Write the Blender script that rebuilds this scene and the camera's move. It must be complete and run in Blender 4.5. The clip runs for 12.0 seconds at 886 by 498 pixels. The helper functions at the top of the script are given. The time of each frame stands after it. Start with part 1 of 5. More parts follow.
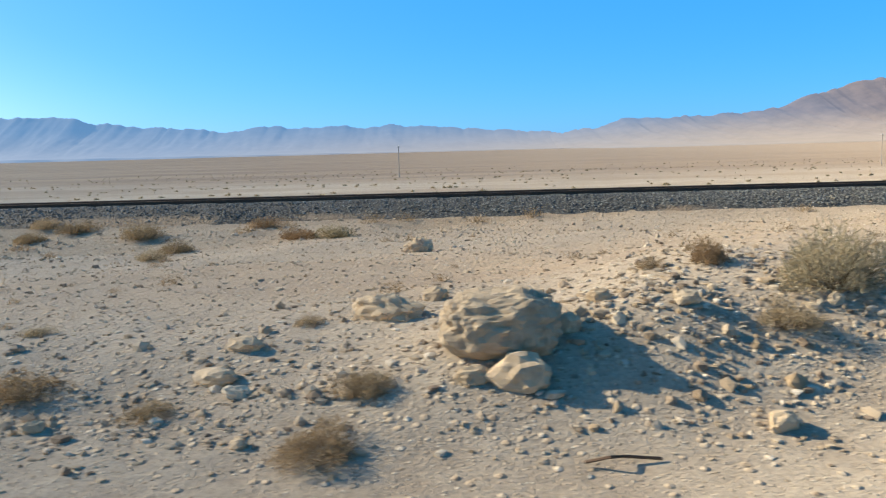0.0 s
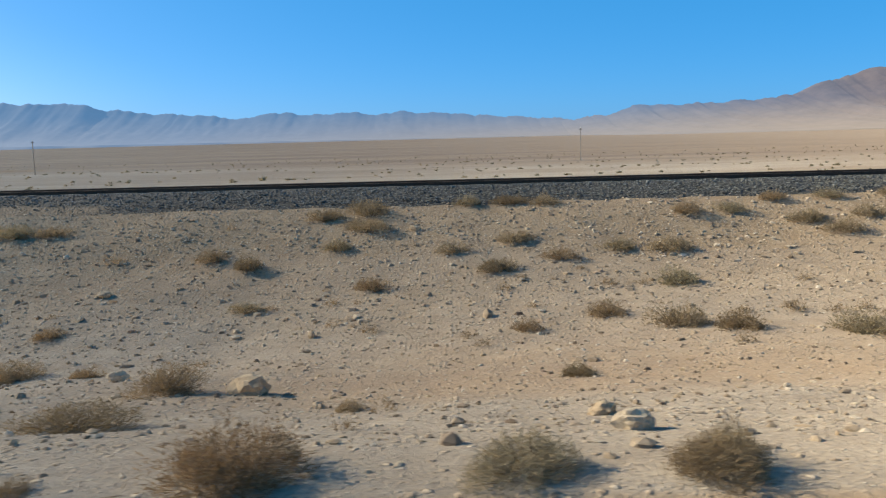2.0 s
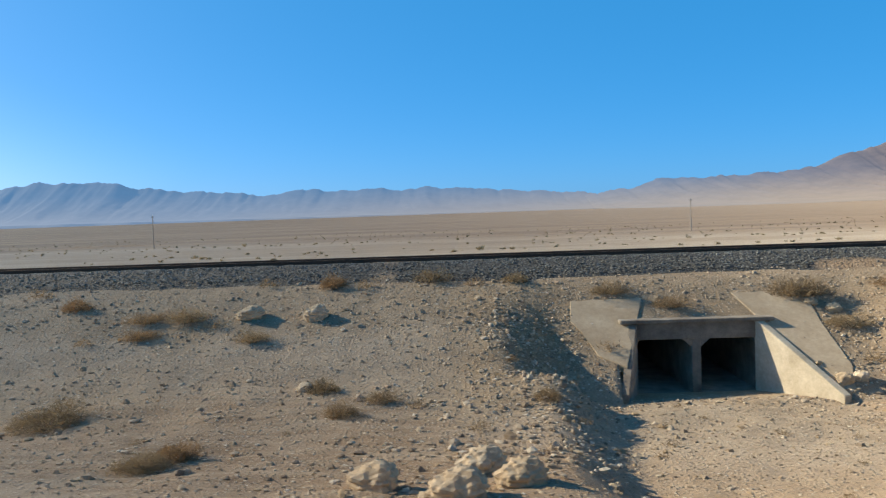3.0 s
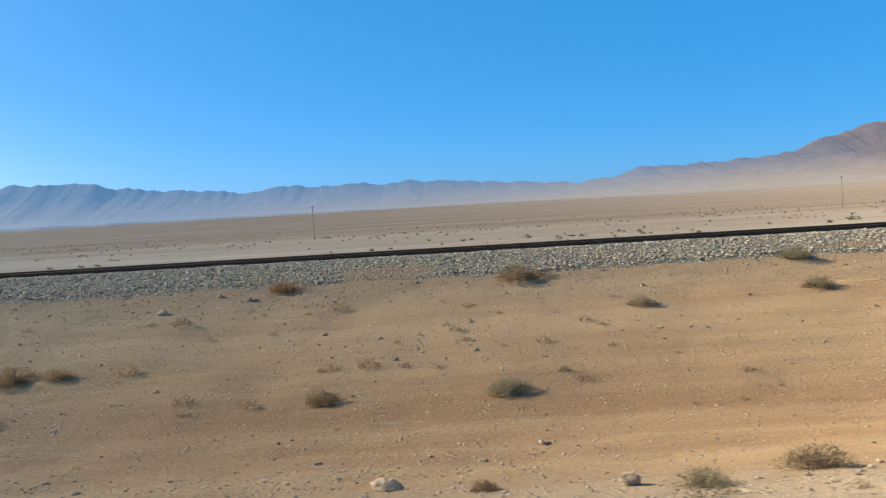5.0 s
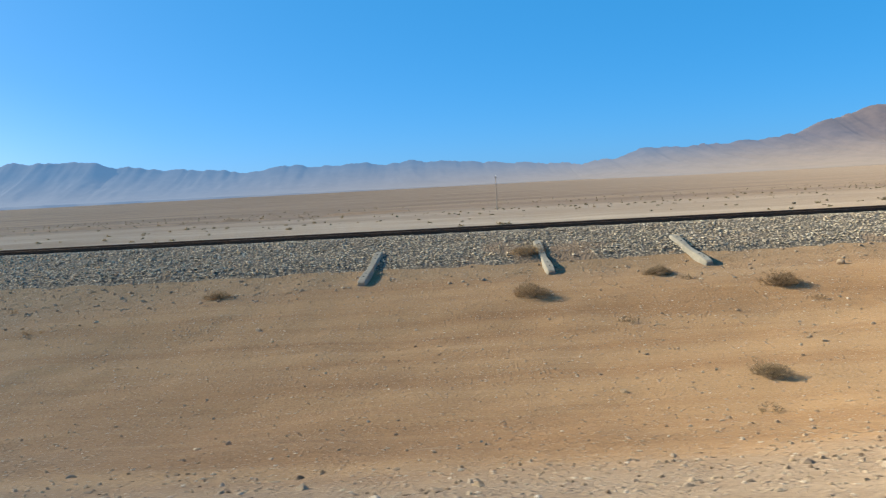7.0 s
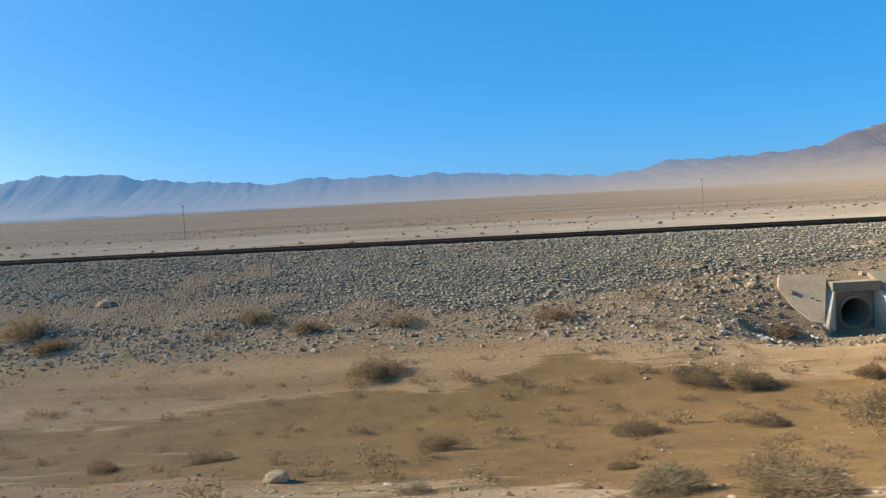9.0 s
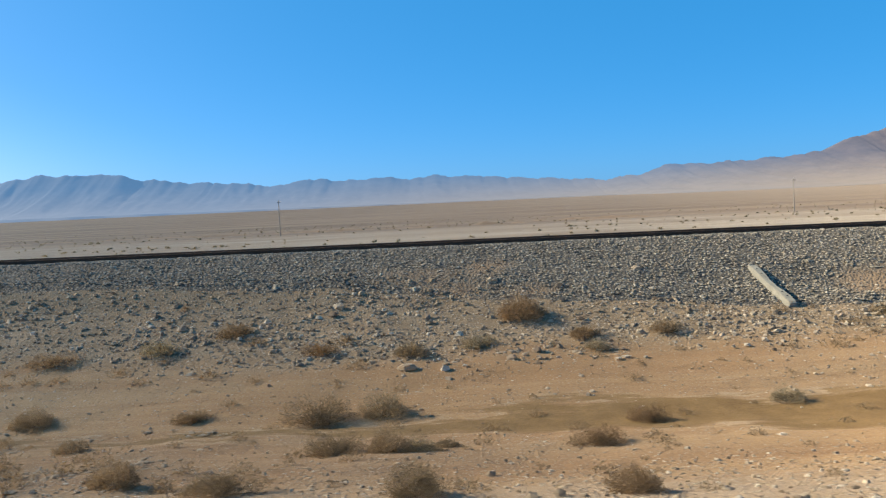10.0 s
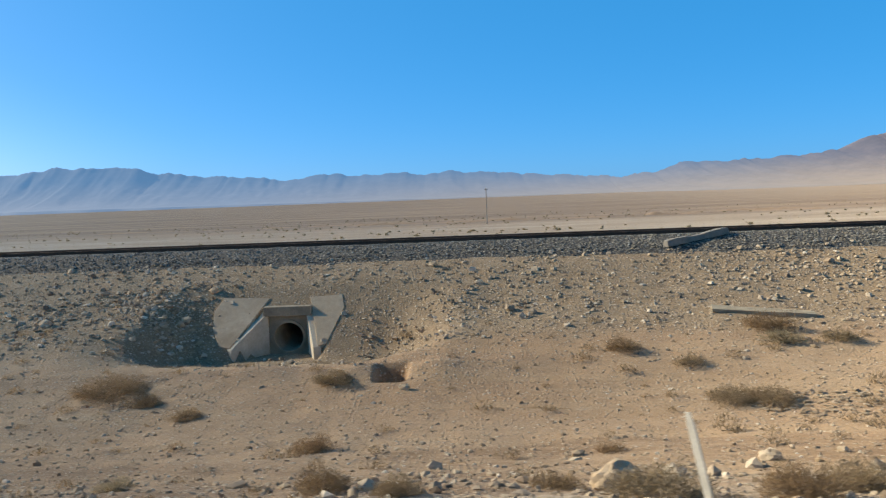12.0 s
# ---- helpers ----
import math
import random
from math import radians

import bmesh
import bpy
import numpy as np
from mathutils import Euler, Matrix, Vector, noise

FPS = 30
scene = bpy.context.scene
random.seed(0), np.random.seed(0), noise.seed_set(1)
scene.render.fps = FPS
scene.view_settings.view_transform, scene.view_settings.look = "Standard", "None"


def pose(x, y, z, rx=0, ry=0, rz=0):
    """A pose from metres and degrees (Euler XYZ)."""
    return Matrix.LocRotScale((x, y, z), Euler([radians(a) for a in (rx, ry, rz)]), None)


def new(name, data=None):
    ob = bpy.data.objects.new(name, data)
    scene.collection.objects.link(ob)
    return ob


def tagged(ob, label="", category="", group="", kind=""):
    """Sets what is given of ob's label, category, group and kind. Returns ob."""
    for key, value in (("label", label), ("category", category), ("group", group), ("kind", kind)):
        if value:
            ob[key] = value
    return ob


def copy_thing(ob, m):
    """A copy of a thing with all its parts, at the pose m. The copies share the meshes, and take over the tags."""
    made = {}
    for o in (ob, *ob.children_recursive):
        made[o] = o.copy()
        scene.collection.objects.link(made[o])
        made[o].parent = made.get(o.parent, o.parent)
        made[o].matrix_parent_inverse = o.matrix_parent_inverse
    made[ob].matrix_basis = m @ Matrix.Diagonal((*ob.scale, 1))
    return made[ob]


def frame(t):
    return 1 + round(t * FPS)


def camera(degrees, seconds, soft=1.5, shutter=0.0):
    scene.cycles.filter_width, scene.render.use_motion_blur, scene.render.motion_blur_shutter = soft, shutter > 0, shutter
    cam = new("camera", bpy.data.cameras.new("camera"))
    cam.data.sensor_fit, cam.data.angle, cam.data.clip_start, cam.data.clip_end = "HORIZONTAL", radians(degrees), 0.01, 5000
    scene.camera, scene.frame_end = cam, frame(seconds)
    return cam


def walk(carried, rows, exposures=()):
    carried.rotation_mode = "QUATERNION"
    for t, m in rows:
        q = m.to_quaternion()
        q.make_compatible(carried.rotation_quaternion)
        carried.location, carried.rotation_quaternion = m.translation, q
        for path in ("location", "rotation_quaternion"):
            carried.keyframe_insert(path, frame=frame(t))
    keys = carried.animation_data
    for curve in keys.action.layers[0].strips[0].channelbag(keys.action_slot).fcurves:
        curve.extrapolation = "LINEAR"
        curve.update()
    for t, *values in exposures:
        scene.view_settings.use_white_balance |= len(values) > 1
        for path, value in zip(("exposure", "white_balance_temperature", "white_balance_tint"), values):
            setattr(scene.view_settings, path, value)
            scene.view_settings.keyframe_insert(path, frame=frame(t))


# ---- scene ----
# the camera rides along the road at 90 km/h, looking square across the railway
cam = camera(59.1, 12.0, soft=1.2, shutter=0.03)
PATH = [
    (0.0, pose(0.00, 0, 2.0, 83.39, 1.50, 0.52)),
    (0.5, pose(-12.50, 0, 2.0, 83.86, 1.63, 0.99)),
    (1.0, pose(-25.00, 0, 2.0, 82.54, 1.87, 0.56)),
    (1.5, pose(-37.50, 0, 2.0, 82.98, 1.67, 1.01)),
    (2.0, pose(-50.00, 0, 2.0, 82.46, 1.44, 0.71)),
    (2.5, pose(-62.50, 0, 2.0, 84.50, 1.86, 1.80)),
    (3.0, pose(-75.00, 0, 2.0, 87.93, 1.93, 2.19)),
    (3.2, pose(-80.00, 0, 2.0, 89.62, 2.39, 2.94)),
    (5.0, pose(-125.00, 0, 2.0, 87.36, 3.32, 0.33)),
    (5.5, pose(-137.50, 0, 2.0, 86.74, 3.10, -0.00)),
    (6.0, pose(-150.00, 0, 2.0, 86.08, 3.20, 0.07)),
    (6.5, pose(-162.50, 0, 2.0, 85.99, 3.05, -0.15)),
    (8.3, pose(-207.50, 0, 2.0, 85.83, 2.67, 0.76)),
    (8.5, pose(-212.50, 0, 2.0, 86.42, 2.67, 1.11)),
    (9.0, pose(-225.00, 0, 2.0, 86.92, 3.03, 0.95)),
    (9.5, pose(-237.50, 0, 2.0, 86.16, 2.98, 0.93)),
    (10.0, pose(-250.00, 0, 2.0, 87.11, 2.61, 0.67)),
    (10.5, pose(-262.50, 0, 2.0, 88.03, 2.22, 1.45)),
    (11.0, pose(-275.00, 0, 2.0, 86.37, 1.85, 0.89)),
    (11.5, pose(-287.50, 0, 2.0, 86.00, 1.93, 0.95)),
    (12.0, pose(-300.00, 0, 2.0, 86.84, 2.14, 1.11)),
]
walk(cam, PATH, [(0.0, 1.32), (0.5, 1.12), (1.0, .99), (2.0, .95), (2.5, 1.01), (3.2, .95), (5.0, 1.00), (12.0, 1.00)])

# ---- light: a clear sky and a low sun that stands along the line ----
SUN_HEIGHT, SUN_BEARING = radians(28), math.atan2(-.974, .225)
world = bpy.data.worlds.new("sky")
scene.world = world
world.use_nodes = True
sky = world.node_tree.nodes.new("ShaderNodeTexSky")
sky.sky_type, sky.sun_disc = "NISHITA", False
sky.sun_elevation, sky.sun_rotation = SUN_HEIGHT, SUN_BEARING
sky.air_density, sky.dust_density, sky.ozone_density = .5, 1.15, 5.0
backing = world.node_tree.nodes["Background"]
backing.inputs["Strength"].default_value = .10
deeper = world.node_tree.nodes.new("ShaderNodeHueSaturation")      # the clear high-desert blue
deeper.inputs["Saturation"].default_value = 1.22
deeper.inputs["Hue"].default_value = .494
world.node_tree.links.new(sky.outputs["Color"], deeper.inputs["Color"])
even = world.node_tree.nodes.new("ShaderNodeMix")                   # thin dry air: hardly paler towards the horizon
even.data_type = "RGBA"
even.inputs[7].default_value = (.20, 2.08, 4.6, 1)
world.node_tree.links.new(deeper.outputs["Color"], even.inputs[6])
blue = world.node_tree.nodes.new("ShaderNodeSeparateColor")
share = world.node_tree.nodes.new("ShaderNodeValToRGB")             # least at the dark zenith and round the pale glow of the sun
level = world.node_tree.nodes.new("ShaderNodeMath")
level.operation = "MULTIPLY"
level.inputs[1].default_value = 1 / 12
world.node_tree.links.new(sky.outputs["Color"], blue.inputs["Color"])
world.node_tree.links.new(blue.outputs["Blue"], level.inputs[0])
world.node_tree.links.new(level.outputs[0], share.inputs["Fac"])
while len(share.color_ramp.elements) < 4:
    share.color_ramp.elements.new(.5)
for stop, (at, v) in zip(share.color_ramp.elements, ((.11, .08), (.2, .52), (.5, .52), (.9, .12))):
    stop.position, stop.color = at, (v, v, v, 1)
world.node_tree.links.new(share.outputs["Color"], even.inputs[0])
world.node_tree.links.new(even.outputs[2], backing.inputs["Color"])
sun = new("sun", bpy.data.lights.new("sun", "SUN"))
sun.data.energy, sun.data.angle, sun.data.color = 5.0, radians(.53), (1.0, .875, .655)
toward = Vector((math.sin(SUN_BEARING) * math.cos(SUN_HEIGHT), math.cos(SUN_BEARING) * math.cos(SUN_HEIGHT), math.sin(SUN_HEIGHT)))
sun.matrix_basis = toward.to_track_quat("Z", "Y").to_matrix().to_4x4()


# ---- the lie of the land: x along the railway, y away from the road, z up from the road ----
def vnoise(x, y, seed=0):
    """Smooth value noise in -1..1 on arrays."""
    x, y = np.asarray(x, float), np.asarray(y, float)
    xi, yi = np.floor(x), np.floor(y)
    fx, fy = x - xi, y - yi
    fx, fy = fx * fx * (3 - 2 * fx), fy * fy * (3 - 2 * fy)

    def lattice(a, b):
        s = np.sin(a * 127.1 + b * 311.7 + seed * 74.7) * 43758.5453
        return 2 * (s - np.floor(s)) - 1
    low = lattice(xi, yi) * (1 - fx) + lattice(xi + 1, yi) * fx
    high = lattice(xi, yi + 1) * (1 - fx) + lattice(xi + 1, yi + 1) * fx
    return low * (1 - fy) + high * fy


def step(a, b, v):
    u = np.clip((v - a) / (b - a), 0, 1)
    return u * u * (3 - 2 * u)


# cross-sections of the verge (7, 9.5 and 13.5 m out) and of the bank (17, 19.5, 22 and 23.3 m out), by station along the road
STATIONS = (-330, -300, -263, -240, -212, -165, -137, -110, -80, -56, -40, -22, -8, 2, 20)
VERGE = ((-.6, -.6, -.6, -.65, -.7, -.55, -.6, -.6, -.7, -.45, -.4, -.15, .28, .45, .5),
         (-1.2, -1.2, -1.15, -1.2, -1.2, -1.15, -1.2, -1.1, -1.3, -1.1, -.85, -.5, .25, .55, .55),
         (-1.6, -1.6, -1.8, -1.7, -1.7, -1.4, -1.4, -1.45, -1.7, -1.8, -1.05, -.7, .05, .4, .5))
BANK = ((-1.15, -1.15, -1.55, -1.45, -1.5, -1.05, -.95, -1.0, -1.5, -1.55, -.85, -.6, -.05, .25, .35),
        (-.7, -.75, -1.1, -1.2, -1.1, -.55, -.55, -.6, -.9, -.9, -.5, -.35, -.1, .05, .2),
        (0, -.05, -.55, -.6, -.4, -.3, -.2, -.15, -.1, -.15, 0, 0, 0, .05, .15),
        (.3, .3, .05, 0, .1, .05, .15, .15, .2, .15, .25, .2, .15, .2, .2))
OFFSETS = (4.3, 7, 9.5, 13.5, 17, 19.5, 22, 23.3, 25.2, 29.2, 32.5, 60, 130, 210, 330, 900, 2000, 3300, 4900)
HOLES = ((-62.88, 11.35), (-301.48, 15.75))
CULVERTS = ((-69.15, 1.95), (-214.4, .7), (-304.75, .7))   # middle of each culvert, half its width


def rail_top(x):
    return np.interp(x, (-320, -240, -160, 20), (.94, .92, .78, .84))


def section(x):
    """Heights at OFFSETS for an array of stations."""
    rows = [np.zeros_like(x)]
    for line in VERGE + BANK:
        rows.append(np.interp(x, STATIONS, line))
    bed = rail_top(x) - .20
    rows += [bed, bed, np.full_like(x, -.9)]
    rows += [np.full_like(x, v) for v in (-1.5, -2.4, -3.0, -3.4, -1, 10, 26, 50)]
    return np.stack(rows)


def height(x, y, fine=True):
    """Ground height at arrays x, y."""
    x, y = np.asarray(x, float), np.asarray(y, float)
    flat = x.ravel()
    grid = np.linspace(-345, 45, 391)
    table = section(np.clip(grid, -330, 20))
    for i in range(1, 8):      # round the stations off
        kernel = np.hanning(15) / np.hanning(15).sum()
        table[i] = np.convolve(np.pad(table[i], 7, mode="edge"), kernel, mode="valid")
    gx = np.clip((flat - grid[0]) / (grid[1] - grid[0]), 0, len(grid) - 1.001)
    ix = gx.astype(int)
    fx = gx - ix
    off = np.array(OFFSETS)
    yy = np.clip(y.ravel(), off[0], off[-1] - 1e-6)
    j = np.clip(np.searchsorted(off, yy, side="right") - 1, 0, len(off) - 2)

    def knot(k):
        k = np.clip(k, 0, len(off) - 1)
        return table[k, ix] * (1 - fx) + table[k, ix + 1] * fx
    u = (yy - off[j]) / (off[j + 1] - off[j])
    z0, z1 = knot(j), knot(j + 1)
    m0 = np.where(j > 0, (z1 - knot(j - 1)) / (off[j + 1] - off[np.maximum(j - 1, 0)]), 0)
    jn = np.minimum(j + 2, len(off) - 1)
    m1 = np.where(j + 2 < len(off), (knot(j + 2) - z0) / np.maximum(off[jn] - off[j], 1e-6), 0)
    h = off[j + 1] - off[j]
    soft = np.where((yy < 23.3) & (yy > 4.3), 1., .15)
    lin = z0 + (z1 - z0) * u
    her = (2 * u**3 - 3 * u**2 + 1) * z0 + (u**3 - 2 * u**2 + u) * h * m0 + (-2 * u**3 + 3 * u**2) * z1 + (u**3 - u**2) * h * m1
    z = lin * (1 - soft) + her * soft
    xf, yf = flat, y.ravel()
    # channels that run to the culverts, and the cut in the bank at each
    for cx, half in CULVERTS:
        big = half > 1
        floor_z, crown, fall = (-2.80, -.84, .62) if big else (-1.86, -.60, .76)
        d = np.abs(xf - cx)
        # the bank is trimmed to an even slope round the headwall
        plane = np.maximum(crown + (yf - 21.25) * fall, floor_z)
        edge = half + np.where(xf < cx, 1.55 if big else 1.35, 1.9)
        trim = (1 - step(edge, edge + np.where(xf < cx, 1.9 if big else 2.8 if cx > -250 else 1.6, 2.1), d)) * step(17, 18.5, yf) * (1 - step(22.6, 23.3, yf))
        z = z * (1 - trim) + np.minimum(z, plane) * trim
        # the channel that runs to its mouth
        bend = cx - .10 * np.clip(19 - yf, 0, 20) * (1 if big else -.4)
        d = np.abs(xf - bend)
        spread_out = np.where(xf < bend, .24 if big else .5, .40 if big else .30)
        width = half - (.1 if big else .02) + spread_out * np.clip(21.1 - yf, 0, 2.4 if big else 1.8)
        reach = step(6.5 if big else 11, 11.5 if big else 16, yf) * (yf < 21.1)
        dig = (1 - step(width, width + np.clip((18.9 - yf) * 1.5 if big else (20.1 - yf) * 2.2, .05, np.where((xf < bend) & big, 1.7, 3.2)), d)) * reach
        z = z * (1 - dig) + np.minimum(z, floor_z + (.11 * np.clip(21 - yf, 0, 2.6) + .04 * np.clip(18.4 - yf, 0, 9) if big else .154 * np.clip(20 - yf, 0, 9))) * dig
    if fine:
        near = step(4.4, 6, yf) * (1 - step(22, 24, yf))
        for cx, half in CULVERTS:
            near = near * (1 - .85 * (1 - step(half + 1.2, half + 3.0, np.abs(xf - cx))) * step(18.5, 19.5, yf))
        z = z + near * ((.045 + .06 * step(-95, -60, xf)) * vnoise(xf * .33, yf * .4, 1) + .04 * vnoise(xf * .9, yf * 1.0, 2) + .022 * vnoise(xf * 2.6, yf * 2.6, 3))
        far = step(34, 60, yf) * (1 - step(110, 240, yf))
        z = z + far * (.22 * vnoise(xf * .06, yf * .09, 5) + .12 * vnoise(xf * .2, yf * .3, 6))
        # low heaps at the start of the road's edge
        for hx, hy, r, top in ((2.4, 7.6, 1.3, .35), (4.6, 9.5, 2.4, .38), (.5, 6.3, .9, .2), (1.75, 6.3, .75, .30), (3.4, 6.3, .9, .2), (-60.6, 7.6, 2.3, .32), (-292, 8.2, 1.6, .2)):
            z = z + top * np.exp(-((xf - hx)**2 + (yf - hy)**2) / r**2)
        # wheel-worn strip and low scarp along the ditch
        scarp = (1 - step(-125, -110, xf)) * step(-190, -170, xf)
        z = z + scarp * .05 * np.tanh((yf - 12.9 - .5 * vnoise(xf * .15, 0 * xf, 8)) * 3) * (1 - step(14.0, 16.5, yf)) * step(9.5, 12, yf)
        # two washed-out holes, each with its spoil beside it
        for hx, hy in HOLES:
            rim = ((xf - hx) / .30)**6 + ((yf - hy) / .5)**6
            z = z - .62 * np.exp(-rim) + .16 * np.exp(-((xf - hx - .95)**2 / .35 + (yf - hy - .1)**2 / .3)) + .08 * np.exp(-((xf - hx + .7)**2 / .2 + (yf - hy)**2 / .3))
    # the road is level
    z = np.where(yf < 4.3, np.where(yf < 4.18, -.03, z), z)
    return z.reshape(x.shape)


# ---- materials ----
def material(name, rough=.9, metal=0.0):
    m = bpy.data.materials.new(name)
    m.use_nodes = True
    b = m.node_tree.nodes["Principled BSDF"]
    b.inputs["Roughness"].default_value = rough
    b.inputs["Metallic"].default_value = metal
    b.inputs["Specular IOR Level"].default_value = .25
    b.inputs["Diffuse Roughness"].default_value = 1.0 if rough > .8 else .3
    return m, m.node_tree.nodes, m.node_tree.links, b


def tex_noise(n, l, scale, detail=4, rough=.55, vector=None, kind="noise"):
    t = n.new("ShaderNodeTexNoise")
    t.inputs["Scale"].default_value = scale
    t.inputs["Detail"].default_value = detail
    t.inputs["Roughness"].default_value = rough
    if vector is not None:
        l.new(vector, t.inputs["Vector"])
    return t.outputs["Fac"]


def ramp(n, l, fac, *stops):
    r = n.new("ShaderNodeValToRGB")
    e = r.color_ramp.elements
    while len(e) < len(stops):
        e.new(.5)
    for s, (p, c) in zip(e, stops):
        s.position, s.color = p, (*c, 1) if len(c) == 3 else c
    l.new(fac, r.inputs["Fac"])
    return r.outputs["Color"]


def mix(n, l, fac, a, b, mode="MIX"):
    m = n.new("ShaderNodeMix")
    m.data_type, m.blend_type = "RGBA", mode
    for value, k in ((fac, 0), (a, 6), (b, 7)):
        if isinstance(value, (int, float)):
            m.inputs[k].default_value = value
        elif isinstance(value, tuple):
            m.inputs[k].default_value = (*value, 1)
        else:
            l.new(value, m.inputs[k])
    return m.outputs[2]


def times(n, l, a, b, op="MULTIPLY"):
    m = n.new("ShaderNodeMath")
    m.operation = op
    for value, k in ((a, 0), (b, 1)):
        if isinstance(value, (int, float)):
            m.inputs[k].default_value = value
        else:
            l.new(value, m.inputs[k])
    return m.outputs[0]


def attribute(n, name):
    a = n.new("ShaderNodeAttribute")
    a.attribute_name = name
    return a.outputs["Fac"]


def bump(n, l, b, fac, strength, distance):
    k = n.new("ShaderNodeBump")
    k.inputs["Strength"].default_value = strength
    k.inputs["Distance"].default_value = distance
    l.new(fac, k.inputs["Height"])
    l.new(k.outputs["Normal"], b.inputs["Normal"])


def position(n):
    return n.new("ShaderNodeNewGeometry").outputs["Position"]


def ground_material():
    m, n, l, b = material("desert_ground", .95)
    p = position(n)
    strip = n.new("ShaderNodeMapping")
    strip.inputs["Scale"].default_value = (.22, 1.7, 1)
    l.new(p, strip.inputs["Vector"])
    broad = tex_noise(n, l, .24, 6, .62, strip.outputs["Vector"])
    streak = n.new("ShaderNodeMapping")
    streak.inputs["Scale"].default_value = (.35, 1.6, 1)
    l.new(p, streak.inputs["Vector"])
    medium = tex_noise(n, l, 1.7, 6, .65, p)
    grain = tex_noise(n, l, 22, 6, .7, p)
    sand = ramp(n, l, broad, (.3, SAND_A), (.5, SAND_B), (.72, SAND_C))
    thin = n.new("ShaderNodeMapping")
    thin.inputs["Scale"].default_value = (.07, 1.2, 1)
    l.new(p, thin.inputs["Vector"])
    bands = tex_noise(n, l, .6, 5, .6, thin.outputs["Vector"])
    sand = mix(n, l, .6, sand, ramp(n, l, bands, (.38, (.74, .64, .56)), (.52, (1, 1, 1)), (.68, (1.1, 1.1, 1.1))), "MULTIPLY")
    pale = ramp(n, l, medium, (.3, PALE_A), (.7, PALE_B))
    c = mix(n, l, attribute(n, "pale"), sand, pale)
    c = mix(n, l, attribute(n, "grit"), c, ramp(n, l, medium, (.35, GRIT_A), (.7, GRIT_B)))
    c = mix(n, l, times(n, l, attribute(n, "earth"), ramp(n, l, tex_noise(n, l, 1.3, 8, .68, streak.outputs["Vector"]), (.38, (.12, .12, .12)), (.56, (.95, .95, .95)))), c, ramp(n, l, medium, (.3, (.195, .122, .064)), (.7, (.29, .195, .112))))
    patchy = times(n, l, attribute(n, "damp"), times(n, l, times(n, l, tex_noise(n, l, 1.1, 8, .68, streak.outputs["Vector"]), .5, "SUBTRACT"), 2.2), "ADD")
    soaked = ramp(n, l, patchy, (.38, (0, 0, 0)), (.50, (.6, .6, .6)), (.66, (1, 1, 1)))
    crust = ramp(n, l, patchy, (.30, (0, 0, 0)), (.38, (.42, .42, .42)), (.45, (.42, .42, .42)), (.5, (0, 0, 0)))
    c = mix(n, l, times(n, l, crust, ramp(n, l, medium, (.45, (0, 0, 0)), (.6, (1, 1, 1)))), c, (.50, .40, .265))
    c = mix(n, l, soaked, c, ramp(n, l, medium, (.3, (.168, .10, .035)), (.7, (.245, .151, .06))))
    c = mix(n, l, attribute(n, "plain"), c, ramp(n, l, tex_noise(n, l, .012, 7, .62, streak.outputs["Vector"]), (.42, PLAIN_A), (.58, PLAIN_B)))
    side = n.new("ShaderNodeSeparateXYZ")       # the far plain is paler on the hill's side
    l.new(p, side.inputs["Vector"])
    tawny = n.new("ShaderNodeMapRange")
    tawny.inputs["From Min"].default_value, tawny.inputs["From Max"].default_value, tawny.inputs["To Max"].default_value = -500, 500, .75
    l.new(side.outputs["X"], tawny.inputs["Value"])
    c = mix(n, l, times(n, l, tawny.outputs["Result"], attribute(n, "plain")), c, (.30, .225, .15))
    c = mix(n, l, attribute(n, "white"), c, ramp(n, l, tex_noise(n, l, .05, 6, .65, streak.outputs["Vector"]), (.35, (.45, .372, .272)), (.65, (.33, .262, .184))))
    c = mix(n, l, .55, c, ramp(n, l, grain, (.35, (.55, .55, .55)), (.5, (1, 1, 1)), (.68, (1.25, 1.22, 1.18))), "MULTIPLY")
    rough = times(n, l, times(n, l, medium, 1.6), times(n, l, grain, .7), "ADD")
    for scale, share in ((26, .5), (11, .72)):          # the fine gravel that lies everywhere
        cells = n.new("ShaderNodeTexVoronoi")
        cells.inputs["Scale"].default_value = scale
        l.new(p, cells.inputs["Vector"])
        split = n.new("ShaderNodeSeparateColor")
        l.new(cells.outputs["Color"], split.inputs["Color"])
        dome = n.new("ShaderNodeMapRange")
        dome.inputs["From Min"].default_value, dome.inputs["From Max"].default_value = .42, .2
        l.new(cells.outputs["Distance"], dome.inputs["Value"])
        pick = times(n, l, times(n, l, split.outputs["Red"], times(n, l, attribute(n, "stony"), .55), "ADD"), times(n, l, times(n, l, soaked, .3), share + .36, "ADD"), "GREATER_THAN")
        stone = times(n, l, dome.outputs["Result"], pick)
        c = mix(n, l, stone, c, ramp(n, l, split.outputs["Green"], (0, (.22, .165, .11)), (.4, (.34, .265, .18)), (.8, (.43, .355, .255)), (1, (.53, .46, .355))))
        rough = times(n, l, rough, times(n, l, stone, 16 / scale), "ADD")
    l.new(c, b.inputs["Base Color"])
    bump(n, l, b, rough, .62, .05)
    return m


